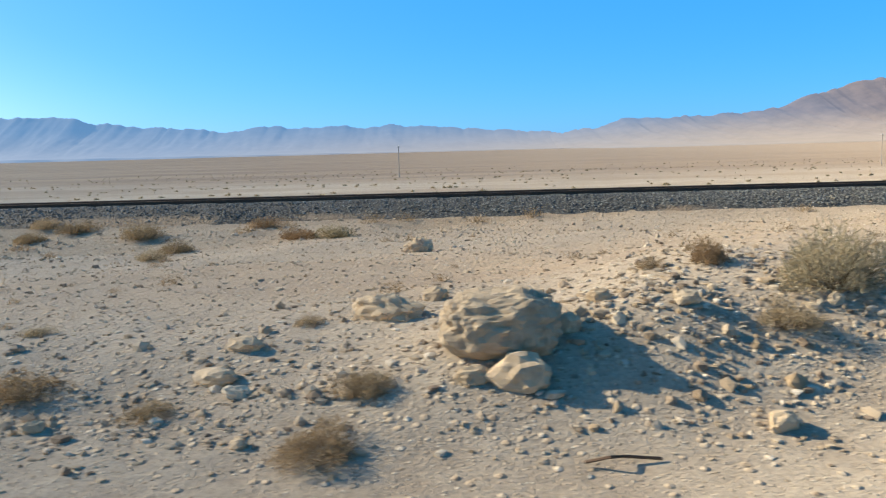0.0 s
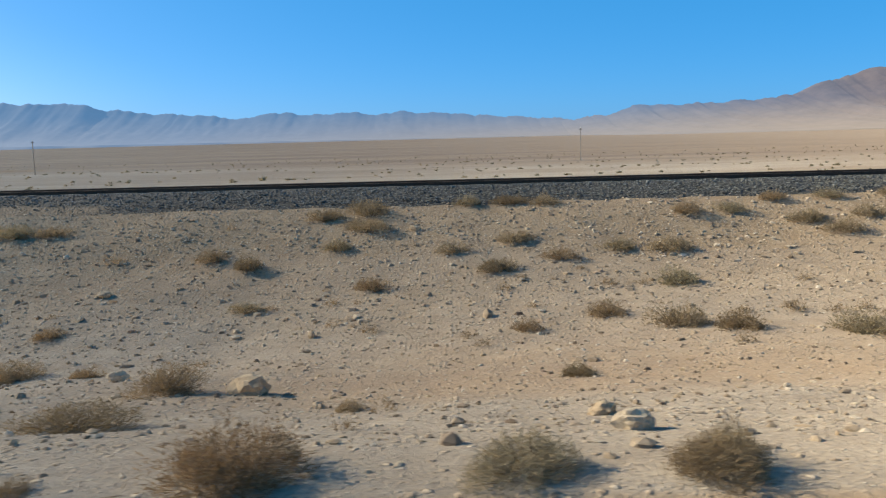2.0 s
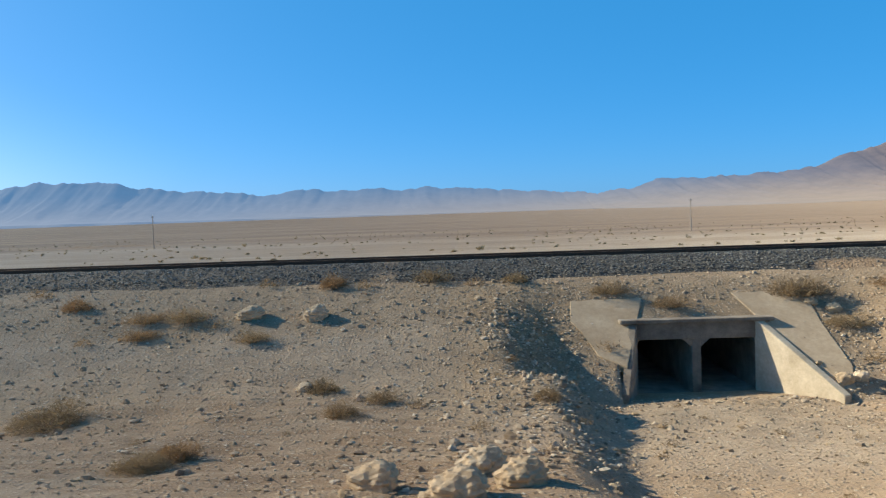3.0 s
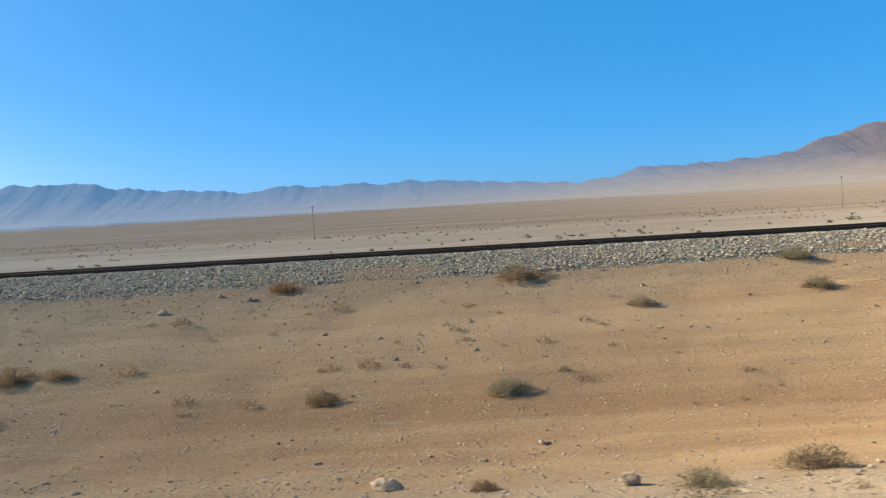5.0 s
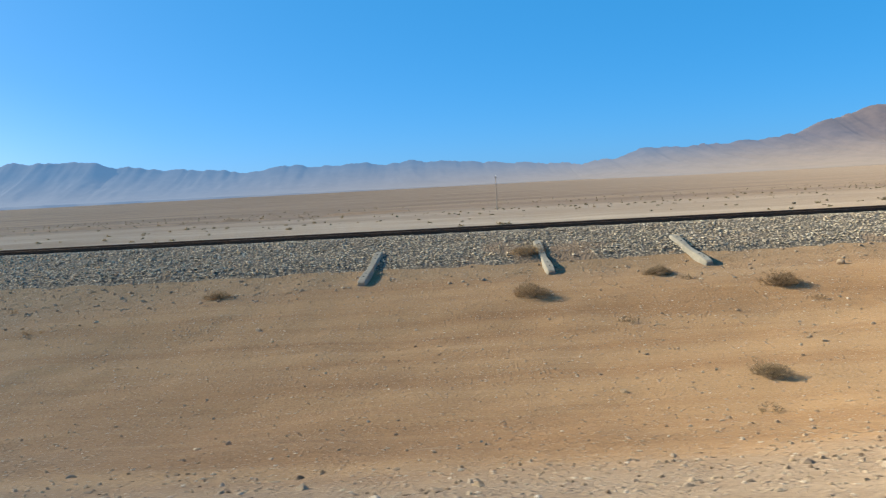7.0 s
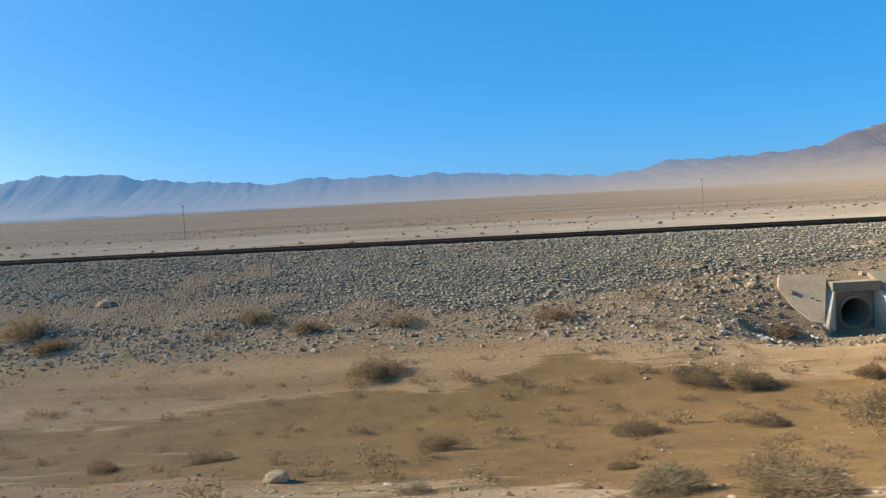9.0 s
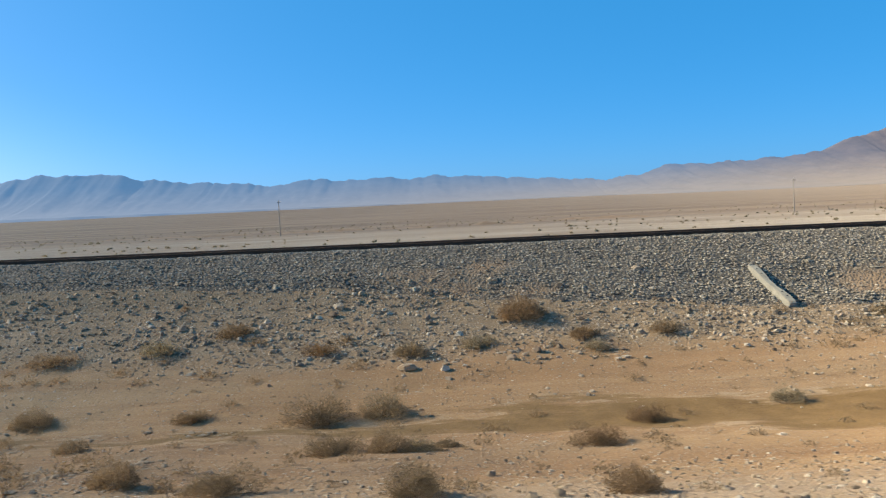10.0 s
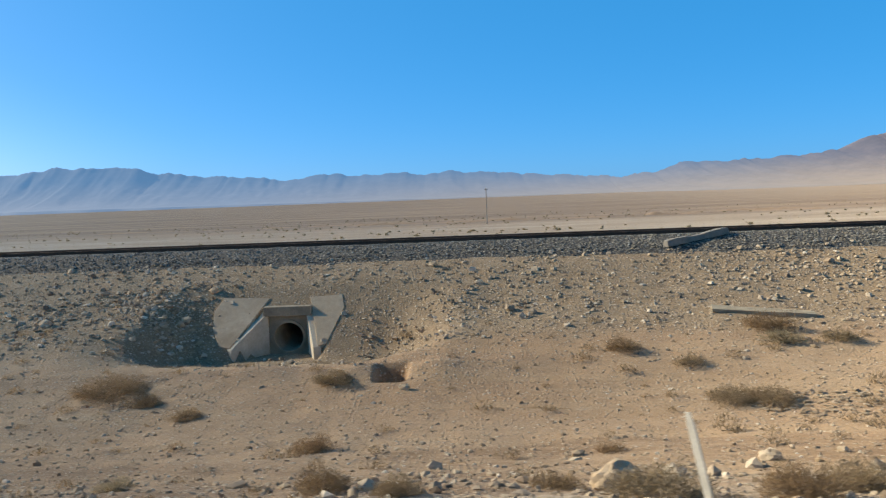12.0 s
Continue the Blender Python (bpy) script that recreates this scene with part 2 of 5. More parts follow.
def stone_material(name, *colours, old_shade=0.0, cells=0, soil=False):
    m, n, l, b = material(name, .9)
    g = n.new("ShaderNodeNewGeometry")
    o = n.new("ShaderNodeObjectInfo")
    pick = n.new("ShaderNodeMath")
    pick.operation = "FRACT"
    l.new(times(n, l, g.outputs["Random Per Island"], o.outputs["Random"], "ADD"), pick.inputs[0])
    steps = [(i / max(len(colours) - 1, 1), c) for i, c in enumerate(colours)]
    c = ramp(n, l, pick.outputs[0], *steps)
    relief = tex_noise(n, l, 25, 6, .7, g.outputs["Position"])
    if cells:                    # packed broken stone
        v = n.new("ShaderNodeTexVoronoi")
        v.inputs["Scale"].default_value = cells
        l.new(g.outputs["Position"], v.inputs["Vector"])
        one = n.new("ShaderNodeSeparateColor")
        l.new(v.outputs["Color"], one.inputs["Color"])
        c = ramp(n, l, one.outputs["Red"], (0, (.15, .127, .092)), (.35, (.275, .235, .17)), (.7, (.39, .337, .247)), (1, (.55, .485, .365)))
        gap = n.new("ShaderNodeMapRange")
        gap.inputs["From Min"].default_value, gap.inputs["From Max"].default_value = .62, .3
        l.new(v.outputs["Distance"], gap.inputs["Value"])
        c = mix(n, l, gap.outputs["Result"], (.125, .112, .09), c)
        relief = times(n, l, gap.outputs["Result"], 2.0)
    if old_shade:                      # older stone, the shoulder's shade put into its darker tone: first stretch of the line, and again near its end
        xyz = n.new("ShaderNodeSeparateXYZ")
        l.new(g.outputs["Position"], xyz.inputs["Vector"])
        along = n.new("ShaderNodeMapRange")
        along.inputs["From Min"].default_value, along.inputs["From Max"].default_value = -340, -60
        l.new(xyz.outputs["X"], along.inputs["Value"])
        tone = ramp(n, l, along.outputs["Result"], (0, (.50, .53, .58)), (.2, (.58, .61, .65)), (.30, (.86, .86, .86)), (.36, (.94, .93, .92)), (.5, (1.22, 1.19, 1.12)), (.82, (1.22, 1.19, 1.13)), (.93, (.38, .43, .50)))
        c = mix(n, l, old_shade, c, tone, "MULTIPLY")
    stain = tex_noise(n, l, 6, 6, .7, g.outputs["Position"])
    c = mix(n, l, .8, c, ramp(n, l, stain, (.3, (.6, .57, .53)), (.55, (1, 1, 1)), (.8, (1.12, 1.1, 1.05))), "MULTIPLY")
    if soil:                     # earth washed in between the stones
        c = mix(n, l, attribute(n, "soil"), c, ramp(n, l, tex_noise(n, l, 3, 7, .7, g.outputs["Position"]), (.3, (.21, .145, .088)), (.7, (.33, .24, .15))))
    l.new(c, b.inputs["Base Color"])
    bump(n, l, b, relief, .7 if cells else .5, .03)
    return m


def plant_material(name, *colours):
    m, n, l, b = material(name, .85)
    g = n.new("ShaderNodeNewGeometry")
    o = n.new("ShaderNodeObjectInfo")
    steps = [((i + .5) / len(colours), c) for i, c in enumerate(colours)]
    c = ramp(n, l, o.outputs["Random"], *steps)
    c = mix(n, l, .6, c, ramp(n, l, g.outputs["Random Per Island"], (0, (.6, .58, .55)), (1, (1.35, 1.3, 1.2))), "MULTIPLY")
    l.new(c, b.inputs["Base Color"])
    glow = n.new("ShaderNodeBsdfTranslucent")            # thin dry twigs let the low sun through
    l.new(c, glow.inputs["Color"])
    both = n.new("ShaderNodeMixShader")
    both.inputs["Fac"].default_value = .22
    l.new(b.outputs["BSDF"], both.inputs[1])
    l.new(glow.outputs["BSDF"], both.inputs[2])
    l.new(both.outputs["Shader"], n["Material Output"].inputs["Surface"])
    return m


def plain_material(name, a, c2, scale, rough=.9, metal=0.0, relief=.3, depth=.01):
    m, n, l, b = material(name, rough, metal)
    p = position(n)
    f = tex_noise(n, l, scale, 6, .65, p)
    c = ramp(n, l, f, (.3, a), (.7, c2))
    c = mix(n, l, .5, c, ramp(n, l, tex_noise(n, l, scale * 9, 5, .7, p), (.3, (.7, .7, .7)), (.7, (1.15, 1.15, 1.15))), "MULTIPLY")
    l.new(c, b.inputs["Base Color"])
    bump(n, l, b, f, relief, depth)
    return m


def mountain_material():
    """Distant ranges: bare rock that glows to stand for kilometres of lit air, thickest low down and thinner over the
    nearer hill.
    """
    m, n, l, b = material("hazy_mountain_rock", 1.0)
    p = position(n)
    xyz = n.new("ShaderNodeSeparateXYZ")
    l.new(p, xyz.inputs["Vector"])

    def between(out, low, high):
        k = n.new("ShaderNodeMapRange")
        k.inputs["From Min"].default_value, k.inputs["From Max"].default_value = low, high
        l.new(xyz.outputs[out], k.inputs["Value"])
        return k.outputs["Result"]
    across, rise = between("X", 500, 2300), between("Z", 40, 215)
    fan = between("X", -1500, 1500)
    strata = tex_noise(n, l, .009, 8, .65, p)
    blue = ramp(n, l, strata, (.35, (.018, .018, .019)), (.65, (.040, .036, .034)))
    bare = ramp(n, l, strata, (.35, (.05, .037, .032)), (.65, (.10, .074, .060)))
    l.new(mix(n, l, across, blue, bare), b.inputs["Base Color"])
    # haze as emission: paler at the foot, dimmer towards the crest
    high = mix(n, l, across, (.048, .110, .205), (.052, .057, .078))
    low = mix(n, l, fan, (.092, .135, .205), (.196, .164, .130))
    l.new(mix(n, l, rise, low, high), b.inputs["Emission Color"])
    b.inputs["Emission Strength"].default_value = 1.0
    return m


SAND_A, SAND_B, SAND_C = (.285, .168, .078), (.37, .235, .114), (.425, .283, .145)
PALE_A, PALE_B = (.308, .247, .176), (.415, .344, .250)
GRIT_A, GRIT_B = (.235, .166, .094), (.335, .246, .146)
PLAIN_A, PLAIN_B = (.155, .103, .063), (.265, .186, .113)
GROUND = ground_material()
STONE = stone_material("limestone", (.42, .33, .215), (.18, .128, .085), (.54, .445, .31), (.26, .19, .12), (.64, .56, .43), (.36, .265, .155), (.48, .385, .26))
GRAVEL = stone_material("bank_gravel", (.42, .34, .235), (.30, .245, .175), (.54, .45, .325), (.22, .18, .135), (.46, .335, .22), (.60, .52, .39))
BALLAST = stone_material("ballast_stone", (.32, .282, .212), (.50, .444, .337), (.185, .161, .123), (.66, .596, .464), (.37, .298, .204), (.54, .474, .36), old_shade=1.0)
BED = stone_material("ballast_bed", (.16, .147, .118), (.19, .175, .14), old_shade=1.0, cells=13, soil=True)
FLAKE = stone_material("dry_mud", (.30, .225, .14), (.38, .30, .20), (.24, .175, .105))
BOULDER = stone_material("boulder_stone", (.54, .42, .275), (.46, .355, .225), (.60, .51, .375))
VERGE_ROCK = stone_material("verge_boulder_stone", (.38, .29, .185), (.43, .34, .225))
DARK_ROCK = stone_material("dark_stone", (.16, .12, .09), (.20, .16, .12))
LUMP = plain_material("set_cement", (.37, .325, .225), (.50, .44, .32), 7, .95, relief=.6, depth=.04)
DRY = plant_material("dry_twigs", (.295, .215, .125), (.262, .197, .117), (.335, .265, .165), (.228, .175, .103), (.272, .182, .098))
OLIVE = plant_material("olive_twigs", (.30, .255, .155), (.345, .29, .19), (.30, .245, .15))
BARK = plant_material("shrub_stems", (.16, .115, .065), (.20, .145, .08))
APRON = plain_material("soiled_concrete", (.35, .27, .175), (.49, .405, .285), 1.1, .95, relief=.5, depth=.03)
# stains plus shade in the colour, for the box culvert's unlit faces and cells
STAINED_SHADED = plain_material("stained_shaded_concrete", (.13, .108, .085), (.30, .262, .205), 1.8, .95, relief=.4, depth=.02)
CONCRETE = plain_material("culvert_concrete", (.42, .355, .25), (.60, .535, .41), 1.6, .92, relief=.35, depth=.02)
# weathering, and the shade on headwall, coping and pipe put into the colour
WEATHERED_SHADED = plain_material("weathered_shaded_concrete", (.225, .18, .118), (.37, .31, .215), 2.6, .95, relief=.4, depth=.02)
# sleeper concrete with the shade of its near side put into the colour
SHADED_SLEEPER = plain_material("shaded_sleeper", (.20, .178, .14), (.30, .27, .215), 4, .92, relief=.3, depth=.006)
SLEEPER = plain_material("sleeper_concrete", (.27, .25, .195), (.38, .355, .28), 4, .9, relief=.3, depth=.006)
RUST = plain_material("rail_rust", (.085, .055, .038), (.13, .085, .058), 8, .75, .3)
POLE = plain_material("pole_concrete", (.36, .32, .27), (.44, .40, .34), 2, .9)
STAKE = plain_material("weathered_wood", (.52, .47, .37), (.64, .59, .48), 6, .85)
WHITE = plain_material("white_paint", (.72, .71, .66), (.80, .79, .75), 5, .6)
ASPHALT = plain_material("asphalt", (.05, .05, .05), (.075, .073, .07), 30, .9, relief=.5, depth=.01)
EARTH = plain_material("pushed_earth", (.26, .175, .105), (.36, .255, .16), .4, .95, relief=.5, depth=.1)
PLANK = plain_material("weathered_plank", (.27, .225, .15), (.40, .34, .235), 5, .9, relief=.4, depth=.01)
WIRE = plain_material("rusty_wire", (.07, .045, .03), (.11, .07, .045), 20, .8, .4)
RUBBER = plain_material("old_rubber", (.02, .02, .02), (.04, .038, .036), 12, .8)
SOCKET = plain_material("socket_hole", (.03, .03, .03), (.05, .05, .05), 30, .9)


# ---- mesh helpers ----
def mesh_from(name, verts, faces, mat, smooth=False):
    """Mesh from arrays: verts (n, 3), faces (m, 3 or 4)."""
    me = bpy.data.meshes.new(name)
    verts, faces = np.asarray(verts, np.float32), np.asarray(faces, np.int32)
    k = faces.shape[1]
    me.vertices.add(len(verts))
    me.vertices.foreach_set("co", verts.ravel())
    me.loops.add(faces.size)
    me.loops.foreach_set("vertex_index", faces.ravel())
    me.polygons.add(len(faces))
    me.polygons.foreach_set("loop_start", np.arange(0, faces.size, k, dtype=np.int32))
    me.update(calc_edges=True)
    me.polygons.foreach_set("use_smooth", np.full(len(faces), smooth))
    me.materials.append(mat)
    me.validate()
    return me


def part(name, bm, mat, parent=None, label=""):
    me = bpy.data.meshes.new(name)
    bmesh.ops.recalc_face_normals(bm, faces=bm.faces)
    bm.to_mesh(me)
    bm.free()
    me.materials.append(mat)
    ob = new(name, me)
    ob.parent = parent
    return tagged(ob, label) if label else ob


def block(bm, corners):
    """A solid from eight corners: four below, then the four above them."""
    v = [bm.verts.new(c) for c in corners]
    for f in ((3, 2, 1, 0), (4, 5, 6, 7), (0, 1, 5, 4), (1, 2, 6, 5), (2, 3, 7, 6), (3, 0, 4, 7)):
        bm.faces.new([v[i] for i in f])
    return v


def box(bm, x0, x1, y0, y1, z0, z1):
    return block(bm, [(x0, y0, z0), (x1, y0, z0), (x1, y1, z0), (x0, y1, z0), (x0, y0, z1), (x1, y0, z1), (x1, y1, z1), (x0, y1, z1)])


def worn(bm, width=.02):
    bmesh.ops.bevel(bm, geom=list(bm.edges), offset=width, segments=1, affect="EDGES")


def ground_at(x, y):
    return float(height(np.array([x]), np.array([y]))[0])


def icosphere(level):
    bm = bmesh.new()
    bmesh.ops.create_icosphere(bm, subdivisions=level, radius=1)
    v = np.array([p.co[:] for p in bm.verts])
    f = np.array([[p.index for p in q.verts] for q in bm.faces])
    bm.free()
    return v, f


# ---- the ground: one sheet from behind the road to the mountains ----
def spread(a, b, near, grow, far):
    """Ever wider steps from a to b."""
    out, s = [a], near
    while abs(out[-1] - b) > 1e-6:
        s = min(s * grow, far)
        out.append(min(out[-1] + s, b) if b > a else max(out[-1] - s, b))
    return out[1:]


xs = np.array(spread(-350, -5500, .5, 1.22, 400)[::-1] + list(np.arange(-350, 32.01, .38)) + spread(32, 5500, .5, 1.22, 400))
xs = np.unique(np.round(np.concatenate([xs] + [np.arange(mid - 4.5, mid + 4.5, .1) for mid, half in CULVERTS] + [np.arange(mid - 1.3, mid + 1.5, .08) for mid, half in HOLES]), 3))
ys = np.array(spread(-2, -900, 1, 1.5, 200)[::-1] + [-2, 0, 2, 3.4, 4.15, 4.3] + list(np.arange(4.5, 10.5, .2)) + list(np.arange(10.5, 20.9, .34))
              + [21.0, 21.08, 21.16, 21.25, 21.4, 21.7, 22.0, 22.3, 22.6, 23.0, 23.3, 23.8, 24.5, 25.2, 26, 29.2, 30.5, 32.5] + spread(32.5, 4900, 1.5, 1.07, 160))
ys = np.unique(np.round(np.concatenate([ys] + [np.arange(mid - .8, mid + .8, .1) for half, mid in HOLES]), 3))
gx, gy = np.meshgrid(xs, ys)
gz = height(gx, gy)
nx, ny = len(xs), len(ys)
index = np.arange(nx * ny).reshape(ny, nx)
quads = np.stack([index[:-1, :-1], index[:-1, 1:], index[1:, 1:], index[1:, :-1]], -1).reshape(-1, 4)
cx, cy = gx.ravel()[quads].mean(1), gy.ravel()[quads].mean(1)
drop = np.zeros(len(quads), bool)
for mid, half in CULVERTS:       # the mouths of the culverts stay open
    drop |= (np.abs(cx - mid) < (half + .1 if half > 1 else half - .13)) & (cy > 21.0) & (cy < 21.25)
ground_mesh = mesh_from("ground", np.stack([gx, gy, gz], -1).reshape(-1, 3), quads[~drop], GROUND, True)
X, Y = gx.ravel(), gy.ravel()


def layer(mesh, name, values):
    mesh.attributes.new(name, "FLOAT", "POINT").data.foreach_set("value", values.astype(np.float32))


def damp_at(x, y):
    w = vnoise(x * .16, y * .5, 21) + .6 * vnoise(x * .7, y * 1.4, 22)
    band = np.interp(x, (-322, -300, -275, -264, -252, -246, -238, -225, -217, -209), (-1, -.1, .9, .9, .9, 1.2, 1.8, 2.3, 2.0, -1)) - np.abs(y - 13.2 - .5 * vnoise(x * .08, 0 * x, 23)) + .85 * w
    band = np.maximum(band, 1.7 + .6 - np.abs(x + 222.3) / 3.2 - np.abs(y - 10.5) / 2.8 + .85 * w)
    return step(-1.1, 1.4, band)


def grit_at(x, y):
    w = vnoise(x * .25, y * .3, 11) + .5 * vnoise(x * .8, y * .8, 12)
    coarse = 1 - step(-218, -208, x)
    toe = np.interp(x, (-330, -290, -250, -215, -175, -100, -40, 20), (18.0, 18.0, 18.3, 18.8, 21, 20.5, 19.5, 19.5))
    rubbly = step(-96, -78, x) * (1 - step(-34, -24, x)) * step(12.5, 17, y + 1.5 * w)
    # last term: rubble grit by the box culvert, with the slope's shade in its colour
    return np.clip(.3 * rubbly + step(-1.0, .8, y - toe + .7 * w) * (.45 + .5 * coarse) + (.2 + .15 * coarse) * step(.2, 1.1, w), 0, 1) * (1 - step(40, 70, y)) + .65 * np.exp(-((x + 74.3) / 1.7) ** 2 - ((y - 18) / 4) ** 2)


def pale_at(x, y):
    w = vnoise(x * .12, y * .2, 31)
    verge = 1 - step(6.5, 9, y + w)
    along = np.clip(step(-115, -95, x) * (.75 + .25 * w) + .55 * verge + .12 * w + .3 * (1 - step(-278, -256, x)) + .5 * step(-214, -208, x) * (1 - step(-196, -188, x)) + .7 * step(-219, -213, x) * (1 - step(-198, -192, x)) * (1 - step(10, 13, y + w)), 0, 1)
    open_land = np.clip(.5 + .45 * vnoise(x * .03, y * .035, 32) + .2 * w, 0, 1)      # the desert on the road's other side
    return np.where(y < 4.2, open_land, along)


def earth_at(x, y):
    """Bare brown earth round the wash at the box culvert and along the last stretch of the verge."""
    w = vnoise(x * .35, y * .7, 61) + .6 * vnoise(x * 1.2, y * 1.9, 62)
    blobs = np.maximum.reduce([np.exp(-((x - a) / r) ** 2 - ((y - b) / q) ** 2) for a, b, r, q in ((-79.5, 12.5, 4.8, 3.4), (-75.2, 10.6, 2.4, 2.6), (-67.6, 9.8, 2.4, 2.8), (-64.8, 10.2, 2.2, 2.4), (-65.6, 16.6, 1.3, 1.8), (-88, 12, 4, 3))])
    last = .55 * (1 - step(-272, -258, x)) * step(5.8, 7, y) * (1 - step(10.5, 12, y))
    return np.clip(step(.25, .8, np.maximum(blobs, last) + .34 * w), 0, 1) * (y < 24)


def stony_at(x, y):
    """How thickly loose stones lie, 0 to 1."""
    patch = vnoise(x * .2, y * .35, 101) + .6 * vnoise(x * .7, y * .9, 102)
    d = .24 + .5 * (1 - step(6.5, 9.5, y + .8 * patch)) + .5 * step(-112, -92, x) + .40 * (1 - step(-205, -185, x)) * (1 - .9 * step(9, 11, y) * (1 - step(17, 18.5, y)) * step(-264, -256, x)) + .3 * step(.35, 1.1, patch)
    d = d + .10 * step(-190, -165, x) * (1 - step(-110, -95, x)) * step(7, 9.5, y) + .4 * grit_at(x, y)
    d = d + .8 * (1 - step(-264, -256, x)) * (1 - step(7.5, 9.5, y))
    d = d + .3 * np.exp(-((x + 72) ** 2 / 90 + (y - 15) ** 2 / 30))
    return np.clip(d * (1 - .7 * damp_at(x, y)) * (.3 + .7 * step(4.9, 5.6, y + .3 * patch)), 0, 1)


layer(ground_mesh, "damp", damp_at(X, Y))
layer(ground_mesh, "grit", grit_at(X, Y))
layer(ground_mesh, "pale", pale_at(X, Y))
layer(ground_mesh, "earth", earth_at(X, Y))
layer(ground_mesh, "stony", stony_at(X, Y))
layer(ground_mesh, "plain", step(45, 110, Y + 20 * vnoise(X * .02, Y * .02, 41)))
layer(ground_mesh, "white", step(40, 70, Y) * (1 - step(150, 260, Y + 50 * vnoise(X * .012, Y * .02, 42) + (X < 0) * np.minimum(-X, 0))) * np.clip(.75 + .4 * vnoise(X * .03, Y * .08, 43), 0, 1)
      + step(-16, 2, X) * (1 - step(22, 24, Y)) * step(5.6, 7.5, Y) * np.clip(.55 + .5 * vnoise(X * .2, Y * .3, 44), 0, .85))
tagged(new("ground", ground_mesh), "stony tan desert ground with a ditch and a damp strip", "ground", kind="structure")

road_bm = bmesh.new()
box(road_bm, -420, 120, -4.6, 4.12, -.02, .012)
tagged(part("road", road_bm, ASPHALT), "worn grey asphalt road beside the desert verge", "road", kind="structure")


# ---- the mountains far behind ----
def range_mesh(name, x0, x1, y0, y1, controls, foot, mat, seed, rows=60, stepx=14, cut=.55):
    """A ridge whose crest follows a few heights, with gullies down its face."""
    px, pz = zip(*controls)
    u = np.arange(x0, x1 + 1, stepx)
    v = np.linspace(0, 1.25, rows)
    a, w = np.meshgrid(u, v)
    crest = np.interp(a, px, pz)
    rough = 9 * vnoise(a * .012, 0 * a, seed) + 5 * vnoise(a * .035, 0 * a, seed + 1) + 3 * vnoise(a * .09, 0 * a, seed + 2)
    fx, fz = zip(*foot)
    base = np.interp(a, fx, fz)
    gully = np.abs(vnoise(a * .008 + w * 2.5 + vnoise(a * .004, w, seed + 8), w * 1.2, seed + 3)) * .5 + np.abs(vnoise(a * .021 + w * 3 + vnoise(a * .01, w * 2, seed + 9), w * 3, seed + 4)) * .4 + np.abs(vnoise(a * .08 + w * 2, w * 5, seed + 5)) * .2
    shape = np.clip(w, 0, 1) ** 1.7
    rise = np.clip(shape - gully * 1.1 * shape * (1 - np.clip(w, 0, 1) ** 3) * cut, 0, 1)
    z = base + (crest + rough - base) * rise - np.clip(w - 1, 0, 1) * 260
    z = np.where(w == 0, base - 30, z)
    y = y0 + (y1 - y0) * w + 40 * vnoise(a * .006, w * 2, seed + 6)
    k = np.arange(a.size).reshape(a.shape)
    f = np.stack([k[:-1, :-1], k[:-1, 1:], k[1:, 1:], k[1:, :-1]], -1).reshape(-1, 4)
    return new(name, mesh_from(name, np.stack([a, y, z], -1).reshape(-1, 3), f, mat, True))


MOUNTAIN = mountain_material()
LEFT_CREST = ((-4300, 300), (-3100, 280), (-2723, 300), (-2620, 314), (-2557, 300), (-2261, 305), (-2062, 254), (-1738, 226), (-1269, 188), (-1068, 212),
              (-900, 205), (-687, 210), (-500, 192), (-365, 207), (-250, 190), (25, 186), (305, 157), (504, 157), (600, 134), (1100, 120), (2600, 100))
RIGHT_CREST = ((300, -60), (420, 20), (560, 118), (700, 138), (850, 154), (935, 190), (987, 211), (1252, 204), (1484, 212), (1716, 223), (1915, 255), (2015, 289), (2248, 358), (2447, 388), (2700, 400), (3300, 350), (4600, 420))
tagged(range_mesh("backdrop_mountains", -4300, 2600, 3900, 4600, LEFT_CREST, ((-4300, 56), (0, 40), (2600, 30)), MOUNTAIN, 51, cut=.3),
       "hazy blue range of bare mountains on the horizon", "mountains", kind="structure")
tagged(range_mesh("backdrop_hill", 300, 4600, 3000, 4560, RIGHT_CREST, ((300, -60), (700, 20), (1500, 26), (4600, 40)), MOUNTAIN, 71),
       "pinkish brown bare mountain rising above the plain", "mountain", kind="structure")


# ---- the railway ----
def rail_mesh(y):
    """Flat-bottomed rail, swept along the line."""
    outline = ((-.075, -.17), (.075, -.17), (.075, -.155), (.012, -.135), (.010, -.05), (.036, -.038), (.036, -.004), (.028, 0),
               (-.028, 0), (-.036, -.004), (-.036, -.038), (-.010, -.05), (-.012, -.135), (-.075, -.155))
    stations = np.arange(-420, 121, 4.0)
    tops = rail_top(stations)
    verts = np.array([(s, y + a, t + b) for s, t in zip(stations, tops) for a, b in outline])
    k = len(outline)
    faces = [(i * k + j, i * k + (j + 1) % k, (i + 1) * k + (j + 1) % k, (i + 1) * k + j) for i in range(len(stations) - 1) for j in range(k)]
    return mesh_from("rail", verts, faces, RUST)


track = new("railway_track")
track.location = (-150, 26.7, .5)
tagged(track, "single railway track with rusty rails on grey ballast", "railway track")
for y in (26.0, 27.435):
    rail = new("rail", rail_mesh(y))
    rail.parent = track
    rail.matrix_parent_inverse = Matrix.Translation((150, -26.7, -.5))
sv, sf = [], []
TIE = np.array([(a, y, z) for z, w in ((-.16, .14), (0, .10)) for a, y in ((-w, -1.29), (w, -1.29), (w, 1.29), (-w, 1.29))])
TIE_FACES = np.array(((3, 2, 1, 0), (4, 5, 6, 7), (0, 1, 5, 4), (1, 2, 6, 5), (2, 3, 7, 6), (3, 0, 4, 7)))
